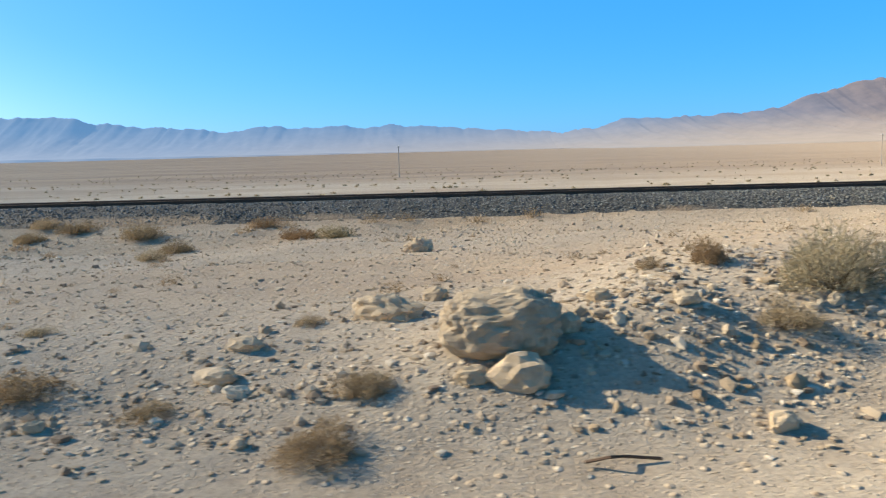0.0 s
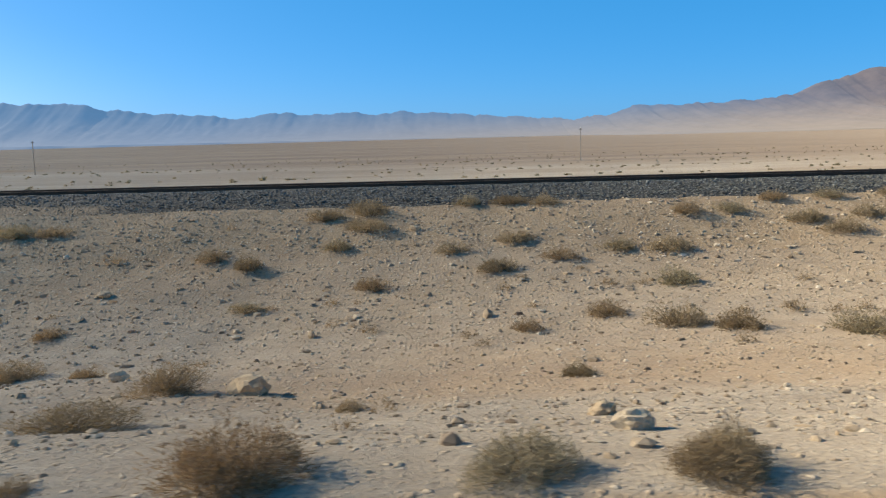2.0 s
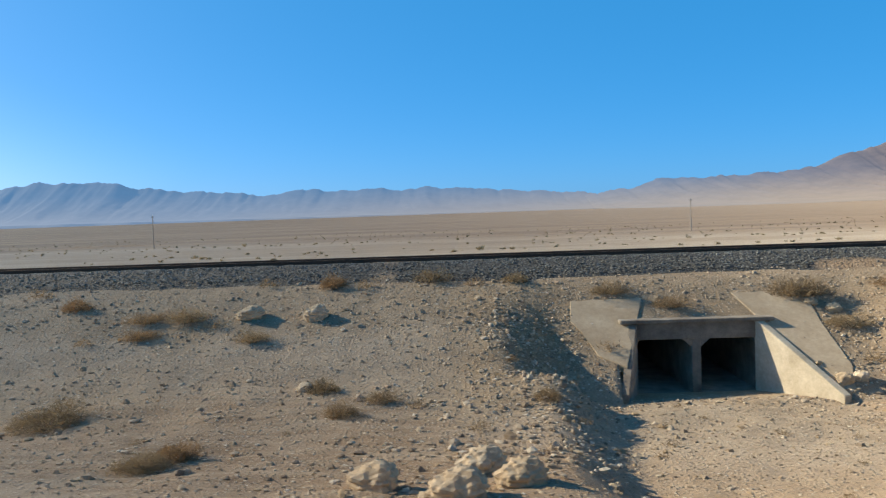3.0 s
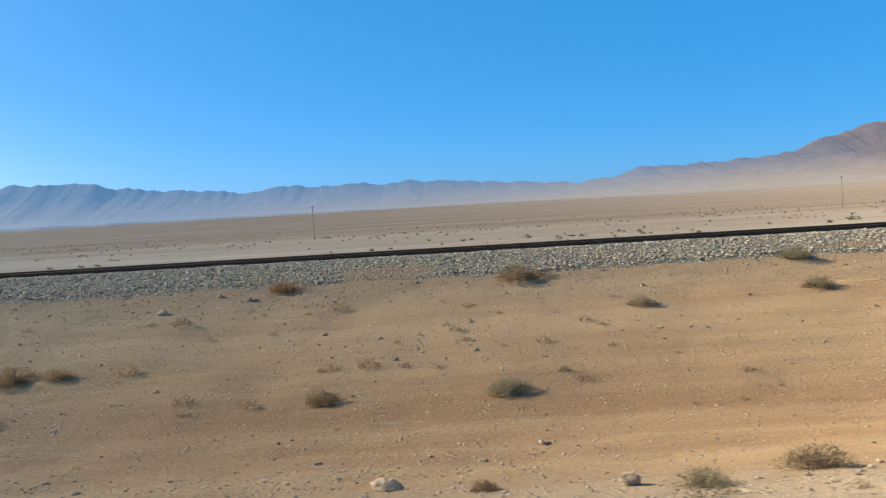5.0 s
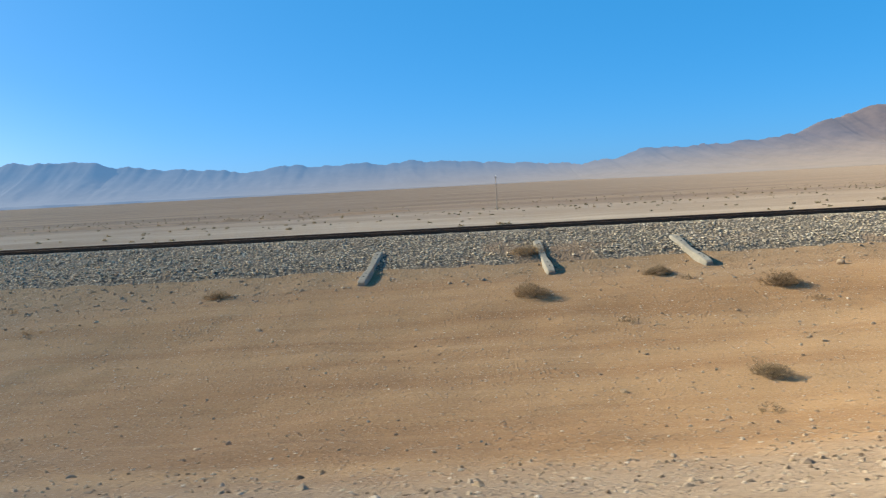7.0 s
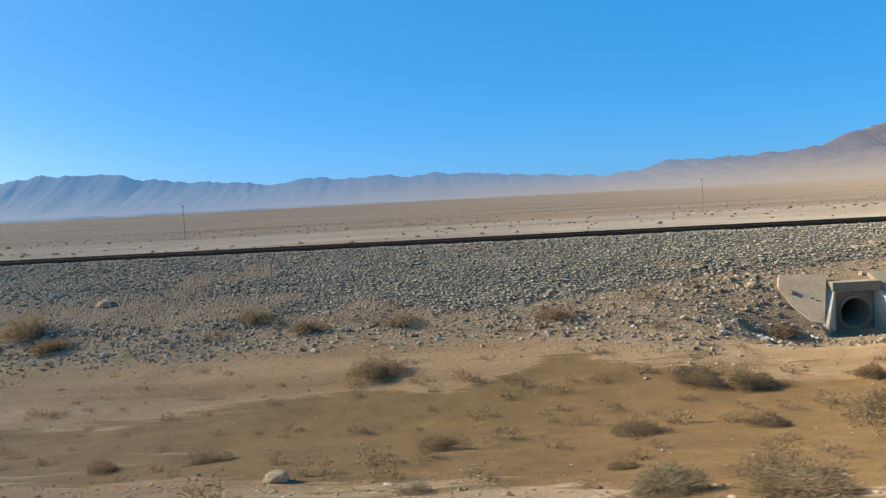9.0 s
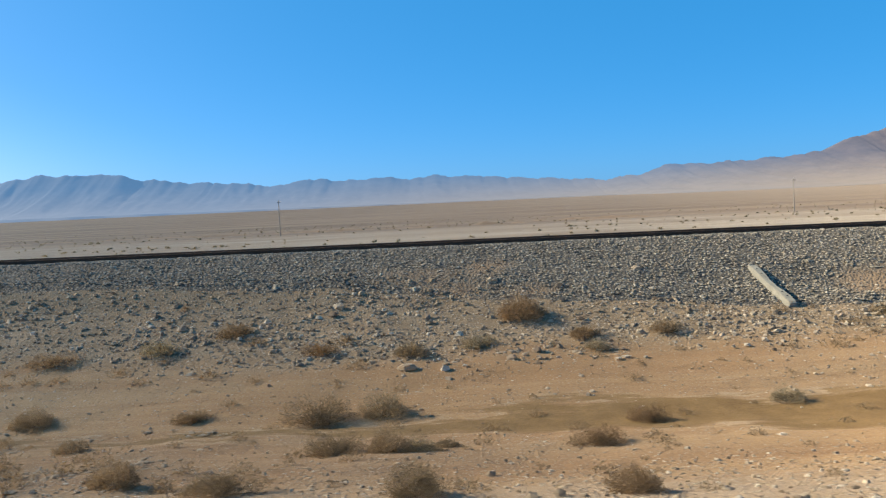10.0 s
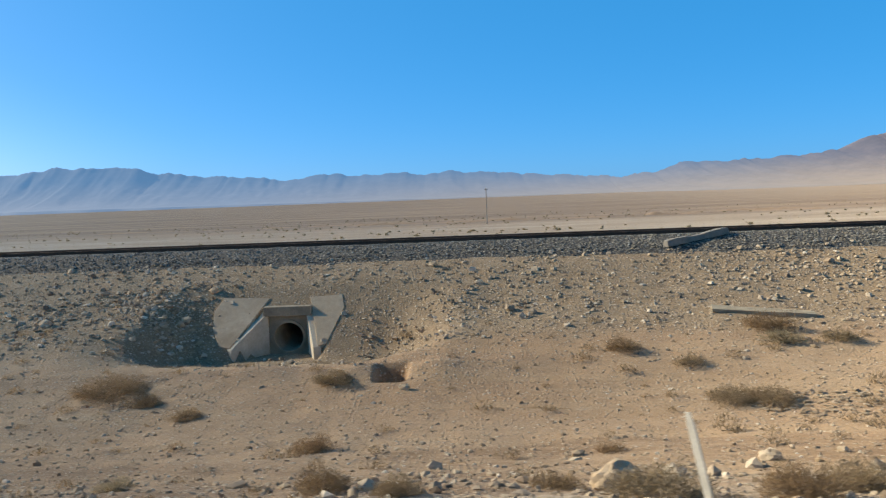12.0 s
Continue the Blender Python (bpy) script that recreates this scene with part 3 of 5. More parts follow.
tie_mesh = mesh_from("sleeper", TIE, TIE_FACES, SLEEPER)
for s in np.arange(-400, 100, .62):
    at = np.array([s, 26.71, float(rail_top(s)) - .175])
    if -246 < s < -61:
        tie = new("sleeper", tie_mesh)
        tie.parent = track
        tie.location = at - np.array([-150, 26.7, .5])
    else:
        sf.append(TIE_FACES + len(sv) * 8)
        sv.append(TIE + at)
ties = tagged(new("sleepers", mesh_from("sleepers", np.concatenate(sv), np.concatenate(sf), SLEEPER)), kind="stuff")
ties.parent = track
ties.matrix_parent_inverse = Matrix.Translation((150, -26.7, -.5))


# ballast shoulder: a rough skin over the formation, thinning out at its toe
def toe_at(x):
    return np.interp(x, (-330, -290, -264, -254, -246, -240, -226, -218, -211, -195, -180, -160, -105, -40, 20), (24.0, 24.0, 23.9, 23.3, 21.8, 21.0, 20.9, 22.5, 23.2, 23.2, 23.0, 23.15, 23.6, 24.0, 23.9)) + .10 * vnoise(x * .25, 0 * x, 61) + .10 * vnoise(x * 1.7, 0 * x, 62)


def soil_at(x, y):
    """Where earth covers the stones of the shoulder, 0 to 1."""
    w = vnoise(x * .22, y * .5, 161) + .6 * vnoise(x * .9, y * 1.3, 162)
    low = 1 - step(toe_at(x) + .5, toe_at(x) + 2.4, y)
    return step(-258, -248, x) * step(.05, .6, w + .5 * low * (1 - step(-205, -195, x)) - .25 - .6 * step(23.6, 24.6, y))


bx = np.arange(-350, 45, .3)
bv = np.linspace(0, 1, 26)
ba, bw = np.meshgrid(bx, bv)
by = toe_at(ba) - .5 + (30.2 - toe_at(ba) + .5) * bw ** 1.3
bz = height(ba, by) + .055 * step(0, .22, bw) - .03 * (bw == 0) + .022 * vnoise(ba * 4, by * 4, 63) * step(0, .1, bw) + .02 * step(25.2, 25.75, by) * (1 - step(26.0, 26.2, by))
k = np.arange(ba.size).reshape(ba.shape)
bf = np.stack([k[:-1, :-1], k[:-1, 1:], k[1:, 1:], k[1:, :-1]], -1).reshape(-1, 4)
ballast_mesh = mesh_from("ballast", np.stack([ba, by, bz], -1).reshape(-1, 3), bf, BED, True)
layer(ballast_mesh, "soil", soil_at(ba, by).ravel())
tagged(new("ballast", ballast_mesh), "grey crushed-stone ballast shoulder under the rails", "ballast", kind="structure")


# ---- culverts ----
def slab(bm, *corners, thick):
    """A paved slab from its upper corners, in order round its edge."""
    top = [Vector(p) for p in corners]
    n = (top[1] - top[0]).cross(top[-1] - top[0]).normalized()
    if n.z < 0:
        n = -n
    upper = [bm.verts.new(p) for p in top]
    lower = [bm.verts.new(p - n * thick) for p in top]
    bm.faces.new(upper)
    bm.faces.new(lower[::-1])
    for i in range(len(top)):
        j = (i + 1) % len(top)
        bm.faces.new((upper[i], lower[i], lower[j], upper[j]))


def wing(bm, x0, y0, z_top0, x1, y1, z_top1, z_foot, thick):
    """A wing wall that falls away from the headwall."""
    d = Vector((x1 - x0, y1 - y0, 0)).normalized()
    n = Vector((-d.y, d.x, 0)) * thick
    a, b = Vector((x0, y0, 0)), Vector((x1, y1, 0))
    foot = [a, b, b + n, a + n]
    block(bm, [(p.x, p.y, z_foot) for p in foot] + [(p.x, p.y, z) for p, z in zip(foot, (z_top0, z_top1, z_top1, z_top0))])


def box_culvert(mid):
    thing = new("box_culvert")
    thing.location = (mid, 21.0, -2.95)
    tagged(thing, "twin-cell concrete box culvert with splayed wing walls in the bank", "culvert")
    back = Matrix.Translation((-mid, -21.0, 2.95))

    def add(name, bm, label="", rough=.015):
        worn(bm, rough)
        # light put into the colour: the sunlit wing pale, the shaded parts dark
        ob = part(name, bm, APRON if name == "apron_slab" else CONCRETE if label.startswith("pale") else STAINED_SHADED, thing, label)
        ob.matrix_parent_inverse = back
        return ob
    z0, z1, top = -3.1, -1.37, -.92
    l, r, half = mid - 1.72, mid + 1.72, .12
    bm = bmesh.new()
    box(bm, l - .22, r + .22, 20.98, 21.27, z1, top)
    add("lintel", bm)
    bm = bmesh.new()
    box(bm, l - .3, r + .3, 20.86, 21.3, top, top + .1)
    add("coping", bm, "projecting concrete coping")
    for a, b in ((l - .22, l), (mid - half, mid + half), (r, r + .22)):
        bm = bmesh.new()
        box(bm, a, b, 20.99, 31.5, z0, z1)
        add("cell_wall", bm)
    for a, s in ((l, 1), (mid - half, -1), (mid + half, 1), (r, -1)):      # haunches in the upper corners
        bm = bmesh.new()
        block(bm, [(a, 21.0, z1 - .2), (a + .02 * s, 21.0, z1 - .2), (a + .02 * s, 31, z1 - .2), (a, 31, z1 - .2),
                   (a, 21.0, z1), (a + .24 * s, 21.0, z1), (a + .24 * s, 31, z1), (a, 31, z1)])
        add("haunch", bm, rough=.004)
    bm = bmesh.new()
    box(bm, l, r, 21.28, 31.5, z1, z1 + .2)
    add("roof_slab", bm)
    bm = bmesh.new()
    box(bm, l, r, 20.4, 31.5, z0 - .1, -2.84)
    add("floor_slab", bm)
    # added stop across the far end, keeps the cells dark
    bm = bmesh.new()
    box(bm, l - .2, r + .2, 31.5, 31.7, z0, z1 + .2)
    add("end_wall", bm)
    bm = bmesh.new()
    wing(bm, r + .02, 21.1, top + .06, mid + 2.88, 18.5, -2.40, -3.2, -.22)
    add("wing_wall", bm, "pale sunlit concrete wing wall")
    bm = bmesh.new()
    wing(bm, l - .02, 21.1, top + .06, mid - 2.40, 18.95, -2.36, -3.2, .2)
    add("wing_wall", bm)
    bm = bmesh.new()
    slab(bm, *[(x, y, up + (y - 21.25) * .62) for x, y, up in ((mid + 1.3, 22.1, -.80), (mid + 2.75, 18.6, -.80), (mid + 3.1, 18.75, -.80), (mid + 3.38, 19.5, -.80), (mid + 3.25, 20.9, -.80), (mid + 3.3, 22.15, -.80))], thick=.5)
    add("apron_slab", bm, "sloping paved concrete apron")
    bm = bmesh.new()
    slab(bm, *[(x, y, up + (y - 21.25) * .62) for x, y, up in ((mid - 1.2, 22.0, -.80), (mid - 2.1, 19.6, -.80), (mid - 2.75, 20.0, -.80), (mid - 3.05, 20.8, -.80), (mid - 3.3, 21.2, -.80), (mid - 3.2, 21.95, -.80))], thick=.4)
    add("apron_slab", bm, "sloping paved concrete apron")
    return thing


def pipe_culvert(mid, lift, label):
    thing = new("pipe_culvert")
    thing.location = (mid, 21.2, -1.95)
    tagged(thing, label, "culvert", "pipe culverts")
    back = Matrix.Translation((-mid, -21.2, 1.95))

    def add(name, bm, text="", rough=.012):
        if rough:
            worn(bm, rough)
        # shaded parts get the darker concrete, the brightly lit wings the paler one
        ob = part(name, bm, APRON if name == "apron_slab" else CONCRETE if name == "wing_wall" else WEATHERED_SHADED, thing, text)
        ob.matrix_parent_inverse = back
    face, radius, cz, top, foot, half = 21.15, .40, -1.42 + lift, -.63 + lift, -2.1 + lift, .62
    bm = bmesh.new()
    n = 40
    rings = []
    for y in (face, face + .28):
        inner, outer = [], []
        for i in range(n):
            a = 2 * math.pi * i / n
            c, s = math.cos(a), math.sin(a)
            q = min(half / max(abs(c), 1e-6), (top - cz if s > 0 else cz - foot) / max(abs(s), 1e-6))
            inner.append(bm.verts.new((mid + radius * c, y, cz + radius * s)))
            outer.append(bm.verts.new((mid + q * c, y, cz + q * s)))
        rings.append((inner, outer))
    for i in range(n):
        j = (i + 1) % n
        for ring in rings:
            bm.faces.new((ring[0][i], ring[0][j], ring[1][j], ring[1][i]))
        for k in (0, 1):
            bm.faces.new((rings[0][k][i], rings[0][k][j], rings[1][k][j], rings[1][k][i]))
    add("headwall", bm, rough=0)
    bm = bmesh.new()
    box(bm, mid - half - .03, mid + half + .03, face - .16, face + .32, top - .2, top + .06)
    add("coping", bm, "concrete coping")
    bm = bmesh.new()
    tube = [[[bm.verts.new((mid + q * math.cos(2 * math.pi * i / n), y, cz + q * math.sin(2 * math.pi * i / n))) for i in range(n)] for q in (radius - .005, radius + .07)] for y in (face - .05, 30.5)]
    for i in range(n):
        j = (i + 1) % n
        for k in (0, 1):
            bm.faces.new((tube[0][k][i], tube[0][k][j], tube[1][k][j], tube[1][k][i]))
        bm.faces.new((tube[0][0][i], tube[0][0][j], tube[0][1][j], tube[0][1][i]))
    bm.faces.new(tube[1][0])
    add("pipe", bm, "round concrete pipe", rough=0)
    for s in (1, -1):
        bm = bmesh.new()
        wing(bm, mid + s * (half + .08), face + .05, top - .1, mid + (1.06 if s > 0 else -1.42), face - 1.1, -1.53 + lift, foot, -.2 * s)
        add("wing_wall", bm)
        bm = bmesh.new()
        slab(bm, *[(mid + s * x, y, up + (y - 21.25) * .76 + lift) for x, y, up in ((half - .06, 21.5, -.565), (.98 if s > 0 else 1.32, 20.02, -.565), (1.2 if s > 0 else 1.62, 20.1, -.57), (1.35 if s > 0 else 1.92, 20.6, -.575), (1.55 if s > 0 else 2.03, 21.15, -.575), (1.45 if s > 0 else 1.85, 21.55, -.565))], thick=.14)
        add("apron_slab", bm, "sloping paved concrete apron")
    return thing


box_culvert(CULVERTS[0][0])
pipe_culvert(CULVERTS[1][0], 0.0, "small concrete pipe culvert with wing walls under the gravel bank")
pipe_culvert(CULVERTS[2][0], 0.0, "concrete pipe culvert with stained apron beside dark rubble")


# ---- loose concrete sleepers on the bank ----
def sleeper_thing(mat, label):
    """Prestressed sleeper, lying along x: deep seats at both ends, a slimmer waist."""
    bm = bmesh.new()
    rings = []
    for x, w, h in ((-1.28, .12, .17), (-1.22, .14, .20), (-.95, .15, .215), (-.5, .135, .195), (-.2, .115, .165), (.2, .115, .165), (.5, .135, .195), (.95, .15, .215), (1.22, .14, .20), (1.28, .12, .17)):
        rings.append([bm.verts.new(p) for p in ((x, -w, 0), (x, w, 0), (x, w * .72, h), (x, -w * .72, h))])
    for a, b in zip(rings, rings[1:]):
        for i in range(4):
            bm.faces.new((a[i], a[(i + 1) % 4], b[(i + 1) % 4], b[i]))
    bm.faces.new(rings[0][::-1])
    bm.faces.new(rings[-1])
    bmesh.ops.bevel(bm, geom=[e for e in bm.edges if abs((e.verts[0].co - e.verts[1].co).x) > .05], offset=.015, segments=1, affect="EDGES")
    ob = tagged(part("concrete_sleeper", bm, mat), label, "sleeper", "discarded sleepers")
    for x in (-.92, -.62, .62, .92):
        h = .214 if abs(x) > .8 else .2
        bm = bmesh.new()
        bmesh.ops.create_cone(bm, cap_ends=True, segments=10, radius1=.03, radius2=.026, depth=.012, matrix=Matrix.Translation((x, 0, h - .002)))
        part("bolt_socket", bm, SOCKET, ob, "dark rusty bolt socket")
    return ob


def lay(a, b, sink=.05, lean=-.25):
    """The pose of a sleeper between two points of the ground."""
    p = Vector((a[0], a[1], ground_at(*a)))
    q = Vector((b[0], b[1], ground_at(*b)))
    x = (q - p).normalized()
    up = Vector((0, lean, 1))
    up = (up - x * x.dot(up)).normalized()
    y = up.cross(x)
    m = Matrix((x, y, up)).transposed().to_4x4()
    m.translation = (p + q) / 2 - up * sink
    return m


first = sleeper_thing(SLEEPER, "discarded pale grey concrete sleeper lying on the stony bank")
first.matrix_basis = lay((-241.3, 22.9), (-241.15, 20.7))
for a, b in (((-167.95, 23.75), (-167.71, 21.8)), ((-172.13, 23.75), (-172.06, 21.95)), ((-177.0, 23.6), (-177.3, 21.6)), ((-195.0, 23.7), (-195.05, 21.85))):
    copy_thing(first, lay(a, b))
# its colour is darkened to stand for the shade on its near side
darkened = sleeper_thing(SHADED_SLEEPER, "shade-toned concrete sleeper tipped beside the rails")
darkened.matrix_basis = lay((-293.67, 24.0), (-291.47, 25.15), -.06, 0)


def old_plank():
    bm = bmesh.new()
    box(bm, -1.2, 1.2, -.13, .13, 0, .09)
    bmesh.ops.subdivide_edges(bm, edges=list(bm.edges), cuts=3, use_grid_fill=True)
    r = random.Random(4)
    for v in bm.verts:
        v.co += Vector((r.uniform(-.02, .02), r.uniform(-.012, .012), r.uniform(-.012, .012)))
    return tagged(part("old_plank", bm, PLANK), "weathered brown timber plank lying among stones", "plank")


old_plank().matrix_basis = lay((-293.79, 19.2), (-291.59, 18.9), -.02)



# ---- poles and posts ----
def utility_pole():
    bm = bmesh.new()
    bmesh.ops.create_cone(bm, cap_ends=True, segments=12, radius1=.15, radius2=.09, depth=9.2, matrix=Matrix.Translation((0, 0, 4.3)))
    pole = tagged(part("utility_pole", bm, POLE), "slender pale utility pole standing alone on the plain", "utility pole", "line of utility poles")
    bm = bmesh.new()
    box(bm, -.45, .45, -.05, .05, 8.45, 8.55)
    part("crossarm", bm, RUST, pole, "short steel crossarm")
    for x in (-.38, .38, 0):
        bm = bmesh.new()
        z = 8.9 if x == 0 else 8.55
        bmesh.ops.create_cone(bm, cap_ends=True, segments=8, radius1=.06, radius2=.04, depth=.2, matrix=Matrix.Translation((x, 0, z + .1)))
        part("insulator", bm, WHITE, pole)
    return pole


pole = utility_pole()
pole.matrix_basis = pose(-14.4, 220, ground_at(-14.4, 220))
for x, y in ((-160.5, 206), (-293, 194), (126, 231), (-432, 184), (262, 243)):
    copy_thing(pole, pose(x, y, ground_at(x, y), 0, 0, 3))


def distance_post():
    bm = bmesh.new()
    block(bm, [(-.11, -.07, -.2), (.11, -.07, -.2), (.11, .07, -.2), (-.11, .07, -.2), (-.08, -.06, 1.16), (.08, -.06, 1.16), (.08, .06, 1.16), (-.08, .06, 1.16)])
    worn(bm, .015)
    ob = tagged(part("distance_post", bm, WHITE), "white painted concrete post beside the railway track", "post")
    bm = bmesh.new()
    box(bm, -.2, .2, -.16, .16, -.25, .04)
    worn(bm, .02)
    part("footing", bm, CONCRETE, ob, "rough concrete footing")
    return ob


distance_post().matrix_basis = pose(-197.43, 28.7, .5, 0, -1.5, 0)


def verge_stake():
    """Slim white stake with a pointed top."""
    bm = bmesh.new()
    rings = [[bm.verts.new((sx * w, sy * w, z)) for sx, sy in ((-1.3, .75), (.75, -1.3), (1.3, -.75), (-.75, 1.3))] for z, w in ((-.25, .020), (.62, .018), (.70, .010))]
    for a, b in zip(rings, rings[1:]):
        for i in range(4):
            bm.faces.new((a[i], a[(i + 1) % 4], b[(i + 1) % 4], b[i]))
    bm.faces.new(rings[0][::-1])
    bm.faces.new(rings[-1])
    return tagged(part("verge_stake", bm, STAKE), "leaning weathered white stake in the stony verge", "stake", "verge stakes")


stake = verge_stake()
stake.matrix_basis = pose(-298.42, 5.0, -.06, 2, -13, 0)
copy_thing(stake, pose(-54.0, 5.1, -.05, 3, -10, 15))


def thin_curve(name, points, radius, mat, label, category):
    """A bent wire or strip lying on the ground, as a swept tube."""
    pts = [Vector((x, y, ground_at(x, y) + z)) for x, y, z in points]
    bm = bmesh.new()
    rings = []
    for i, p in enumerate(pts):
        d = (pts[min(i + 1, len(pts) - 1)] - pts[max(i - 1, 0)]).normalized()
        side = d.cross(Vector((0, 0, 1))).normalized()
        up = side.cross(d)
        rings.append([bm.verts.new(p + radius * (math.cos(a) * side + math.sin(a) * up)) for a in (0, 1.57, 3.14, 4.71)])
    for a, b in zip(rings, rings[1:]):
        for i in range(4):
            bm.faces.new((a[i], a[(i + 1) % 4], b[(i + 1) % 4], b[i]))
    bm.faces.new(rings[0][::-1])
    bm.faces.new(rings[-1])
    return tagged(part(name, bm, mat), label, category)


def loop_points(x, y, r, turns, tail, lift=.03):
    out = []
    for i in range(int(18 * turns)):
        a = i * math.pi / 9
        out.append((x + r * math.cos(a), y + .7 * r * math.sin(a), lift + .04 * math.sin(a * 1.3 + 1)))
    out.append((x + r * 1.2 + tail, y - r, .02))
    return out


thin_curve("wire_loop", loop_points(-3.35, 4.72, .13, 1.6, .25), .012, WIRE, "tangled rusty wire loop on the sandy verge", "wire")
thin_curve("bent_branch", [(.8, 4.75, .03), (.95, 4.7, .09), (1.06, 4.78, .05), (1.3, 4.8, .02)], .011, WIRE, "dark bent dead branch on the sand", "branch")
thin_curve("rubber_strip", [(-156.45, 12.1, .02), (-156.35, 11.95, .03), (-156.2, 11.9, .04), (-156.05, 11.95, .03), (-155.95, 12.05, .02)], .010, RUBBER, "curled strip of black tyre rubber on sand", "rubber strip")
thin_curve("dead_branch", loop_points(-150.4, 9.75, .22, 1.3, .3, .05), .014, BARK, "curled dry branch lying on the sand", "branch")
thin_curve("dead_branch", [(-146.1, 9.5, .12), (-145.9, 9.3, .05), (-145.4, 9.2, .06), (-144.9, 9.15, .03)], .008, BARK, "long dry branch lying on the sand", "branch")


# ---- rocks that stand out ----
def rock_mesh(seed, level=3, squash=.62, mat=BOULDER):
    """A broken, weathered boulder one metre across."""
    rng = np.random.default_rng(seed)
    v, f = icosphere(level)
    for _ in range(7):                       # broken faces
        d = rng.normal(size=3)
        d /= np.linalg.norm(d)
        over = np.maximum(v @ d - rng.uniform(.6, .9), 0)
        v = v - over[:, None] * d * .8
    swell = [.18 * noise.noise(Vector(p) * 1.6 + Vector((seed * 7.3, 0, 0))) + .22 * noise.noise(Vector(p) * 3.7 + Vector((0, seed * 5.1, 0)))
             + .13 * abs(noise.noise(Vector(p) * 8 + Vector((0, 0, seed)))) + .07 * noise.noise(Vector(p) * 17) for p in v]
    v = v * (1 + np.array(swell))[:, None]
    v[:, 2] *= squash
    v[:, 1] *= rng.uniform(.75, 1)
    v[:, 2] = np.maximum(v[:, 2], -.5)
    return mesh_from("rock", v * .52, f, mat)


ROCKS = [rock_mesh(i + 1) for i in range(9)]
BIG_ROCKS = [rock_mesh(i + 51, 4, .66) for i in range(4)]
DARKS = [rock_mesh(i + 31, 3, .7, DARK_ROCK) for i in range(2)]
rock_rng = random.Random(5)


def rocks(*rows, dark=False):
    """Rows of x, y, width and height."""
    for x, y, w, h in rows:
        me = rock_rng.choice(DARKS if dark else BIG_ROCKS if w > .55 else ROCKS)
        ob = new("rock", me)
        s = max(.5 if w > .55 else .7, min(1.15, h / w / .5))
        size = "large" if w > .5 else "fist-sized" if w < .2 else "broken"
        ob.matrix_basis = pose(x, y, ground_at(x, y) + .12 * w * s, rock_rng.uniform(-8, 8), rock_rng.uniform(-8, 8), rock_rng.uniform(-30, 30)) @ Matrix.Diagonal((w, w * .85, w * s, 1))
        tagged(ob, f"{size} dark brown rock on the stony verge" if dark else f"{size} pale tan limestone rock on stony ground", "rock", "loose rocks")


rocks((2.21, 5.15, 0.24, 0.13), (1.89, 6.25, 0.20, 0.14), (1.24, 6.60, 0.19, 0.14), (0.88, 6.15, 0.27, 0.18), (-0.21, 8.25, 0.31, 0.17), (-0.65, 7.45, 0.65, 0.24),
       (-0.68, 15.75, 0.57, 0.34), (-1.49, 5.10, 0.13, 0.09), (-1.69, 5.85, 0.21, 0.10), (-1.85, 6.70, 0.34, 0.11), (-1.95, 6.15, 0.36, 0.11), (-3.07, 5.45, 0.16, 0.11),
       (-10.21, 4.55, 0.12, 0.10), (-10.80, 6.75, 0.20, 0.09), (-11.35, 5.00, 0.14, 0.12), (-11.75, 7.65, 0.33, 0.14), (-12.20, 7.65, 0.33, 0.17), (-13.02, 7.25, 0.24,
       0.09), (-15.61, 6.00, 0.30, 0.15), (-22.97, 19.65, 0.43, 0.20), (-23.67, 19.85, 0.86, 0.32), (-23.92, 6.10, 0.32, 0.12), (-24.01, 17.75, 0.51, 0.28), (-25.04,
       19.75, 0.57, 0.26))
rocks((-26.10, 6.00, 0.17, 0.11), (-32.98, 21.70, 0.31, 0.19), (-38.05, 5.15, 0.43, 0.19), (-39.34, 5.85, 0.18, 0.15), (-48.66, 5.80, 0.30, 0.18), (-48.73, 6.70, 0.24,
       0.15), (-51.09, 21.45, 0.31, 0.25), (-52.76, 9.90, 0.54, 0.29), (-55.30, 11.75, 0.31, 0.20), (-58.22, 17.85, 0.31, 0.15), (-62.54, 17.75, 0.41, 0.26), (-64.38,
       19.75, 0.49, 0.29), (-65.38, 21.35, 0.40, 0.28), (-65.86, 21.65, 0.34, 0.31), (-74.48, 9.70, 0.63, 0.43), (-74.97, 10.75, 0.66, 0.39), (-75.25, 9.00, 0.68, 0.39),
       (-76.33, 9.70, 0.65, 0.49), (-78.74, 16.65, 0.36, 0.24), (-79.29, 20.80, 0.63, 0.42), (-81.10, 20.95, 0.73, 0.30), (-123.38, 7.50, 0.22, 0.16), (-125.83, 8.40,
       0.35, 0.15), (-132.92, 21.15, 0.28, 0.15))
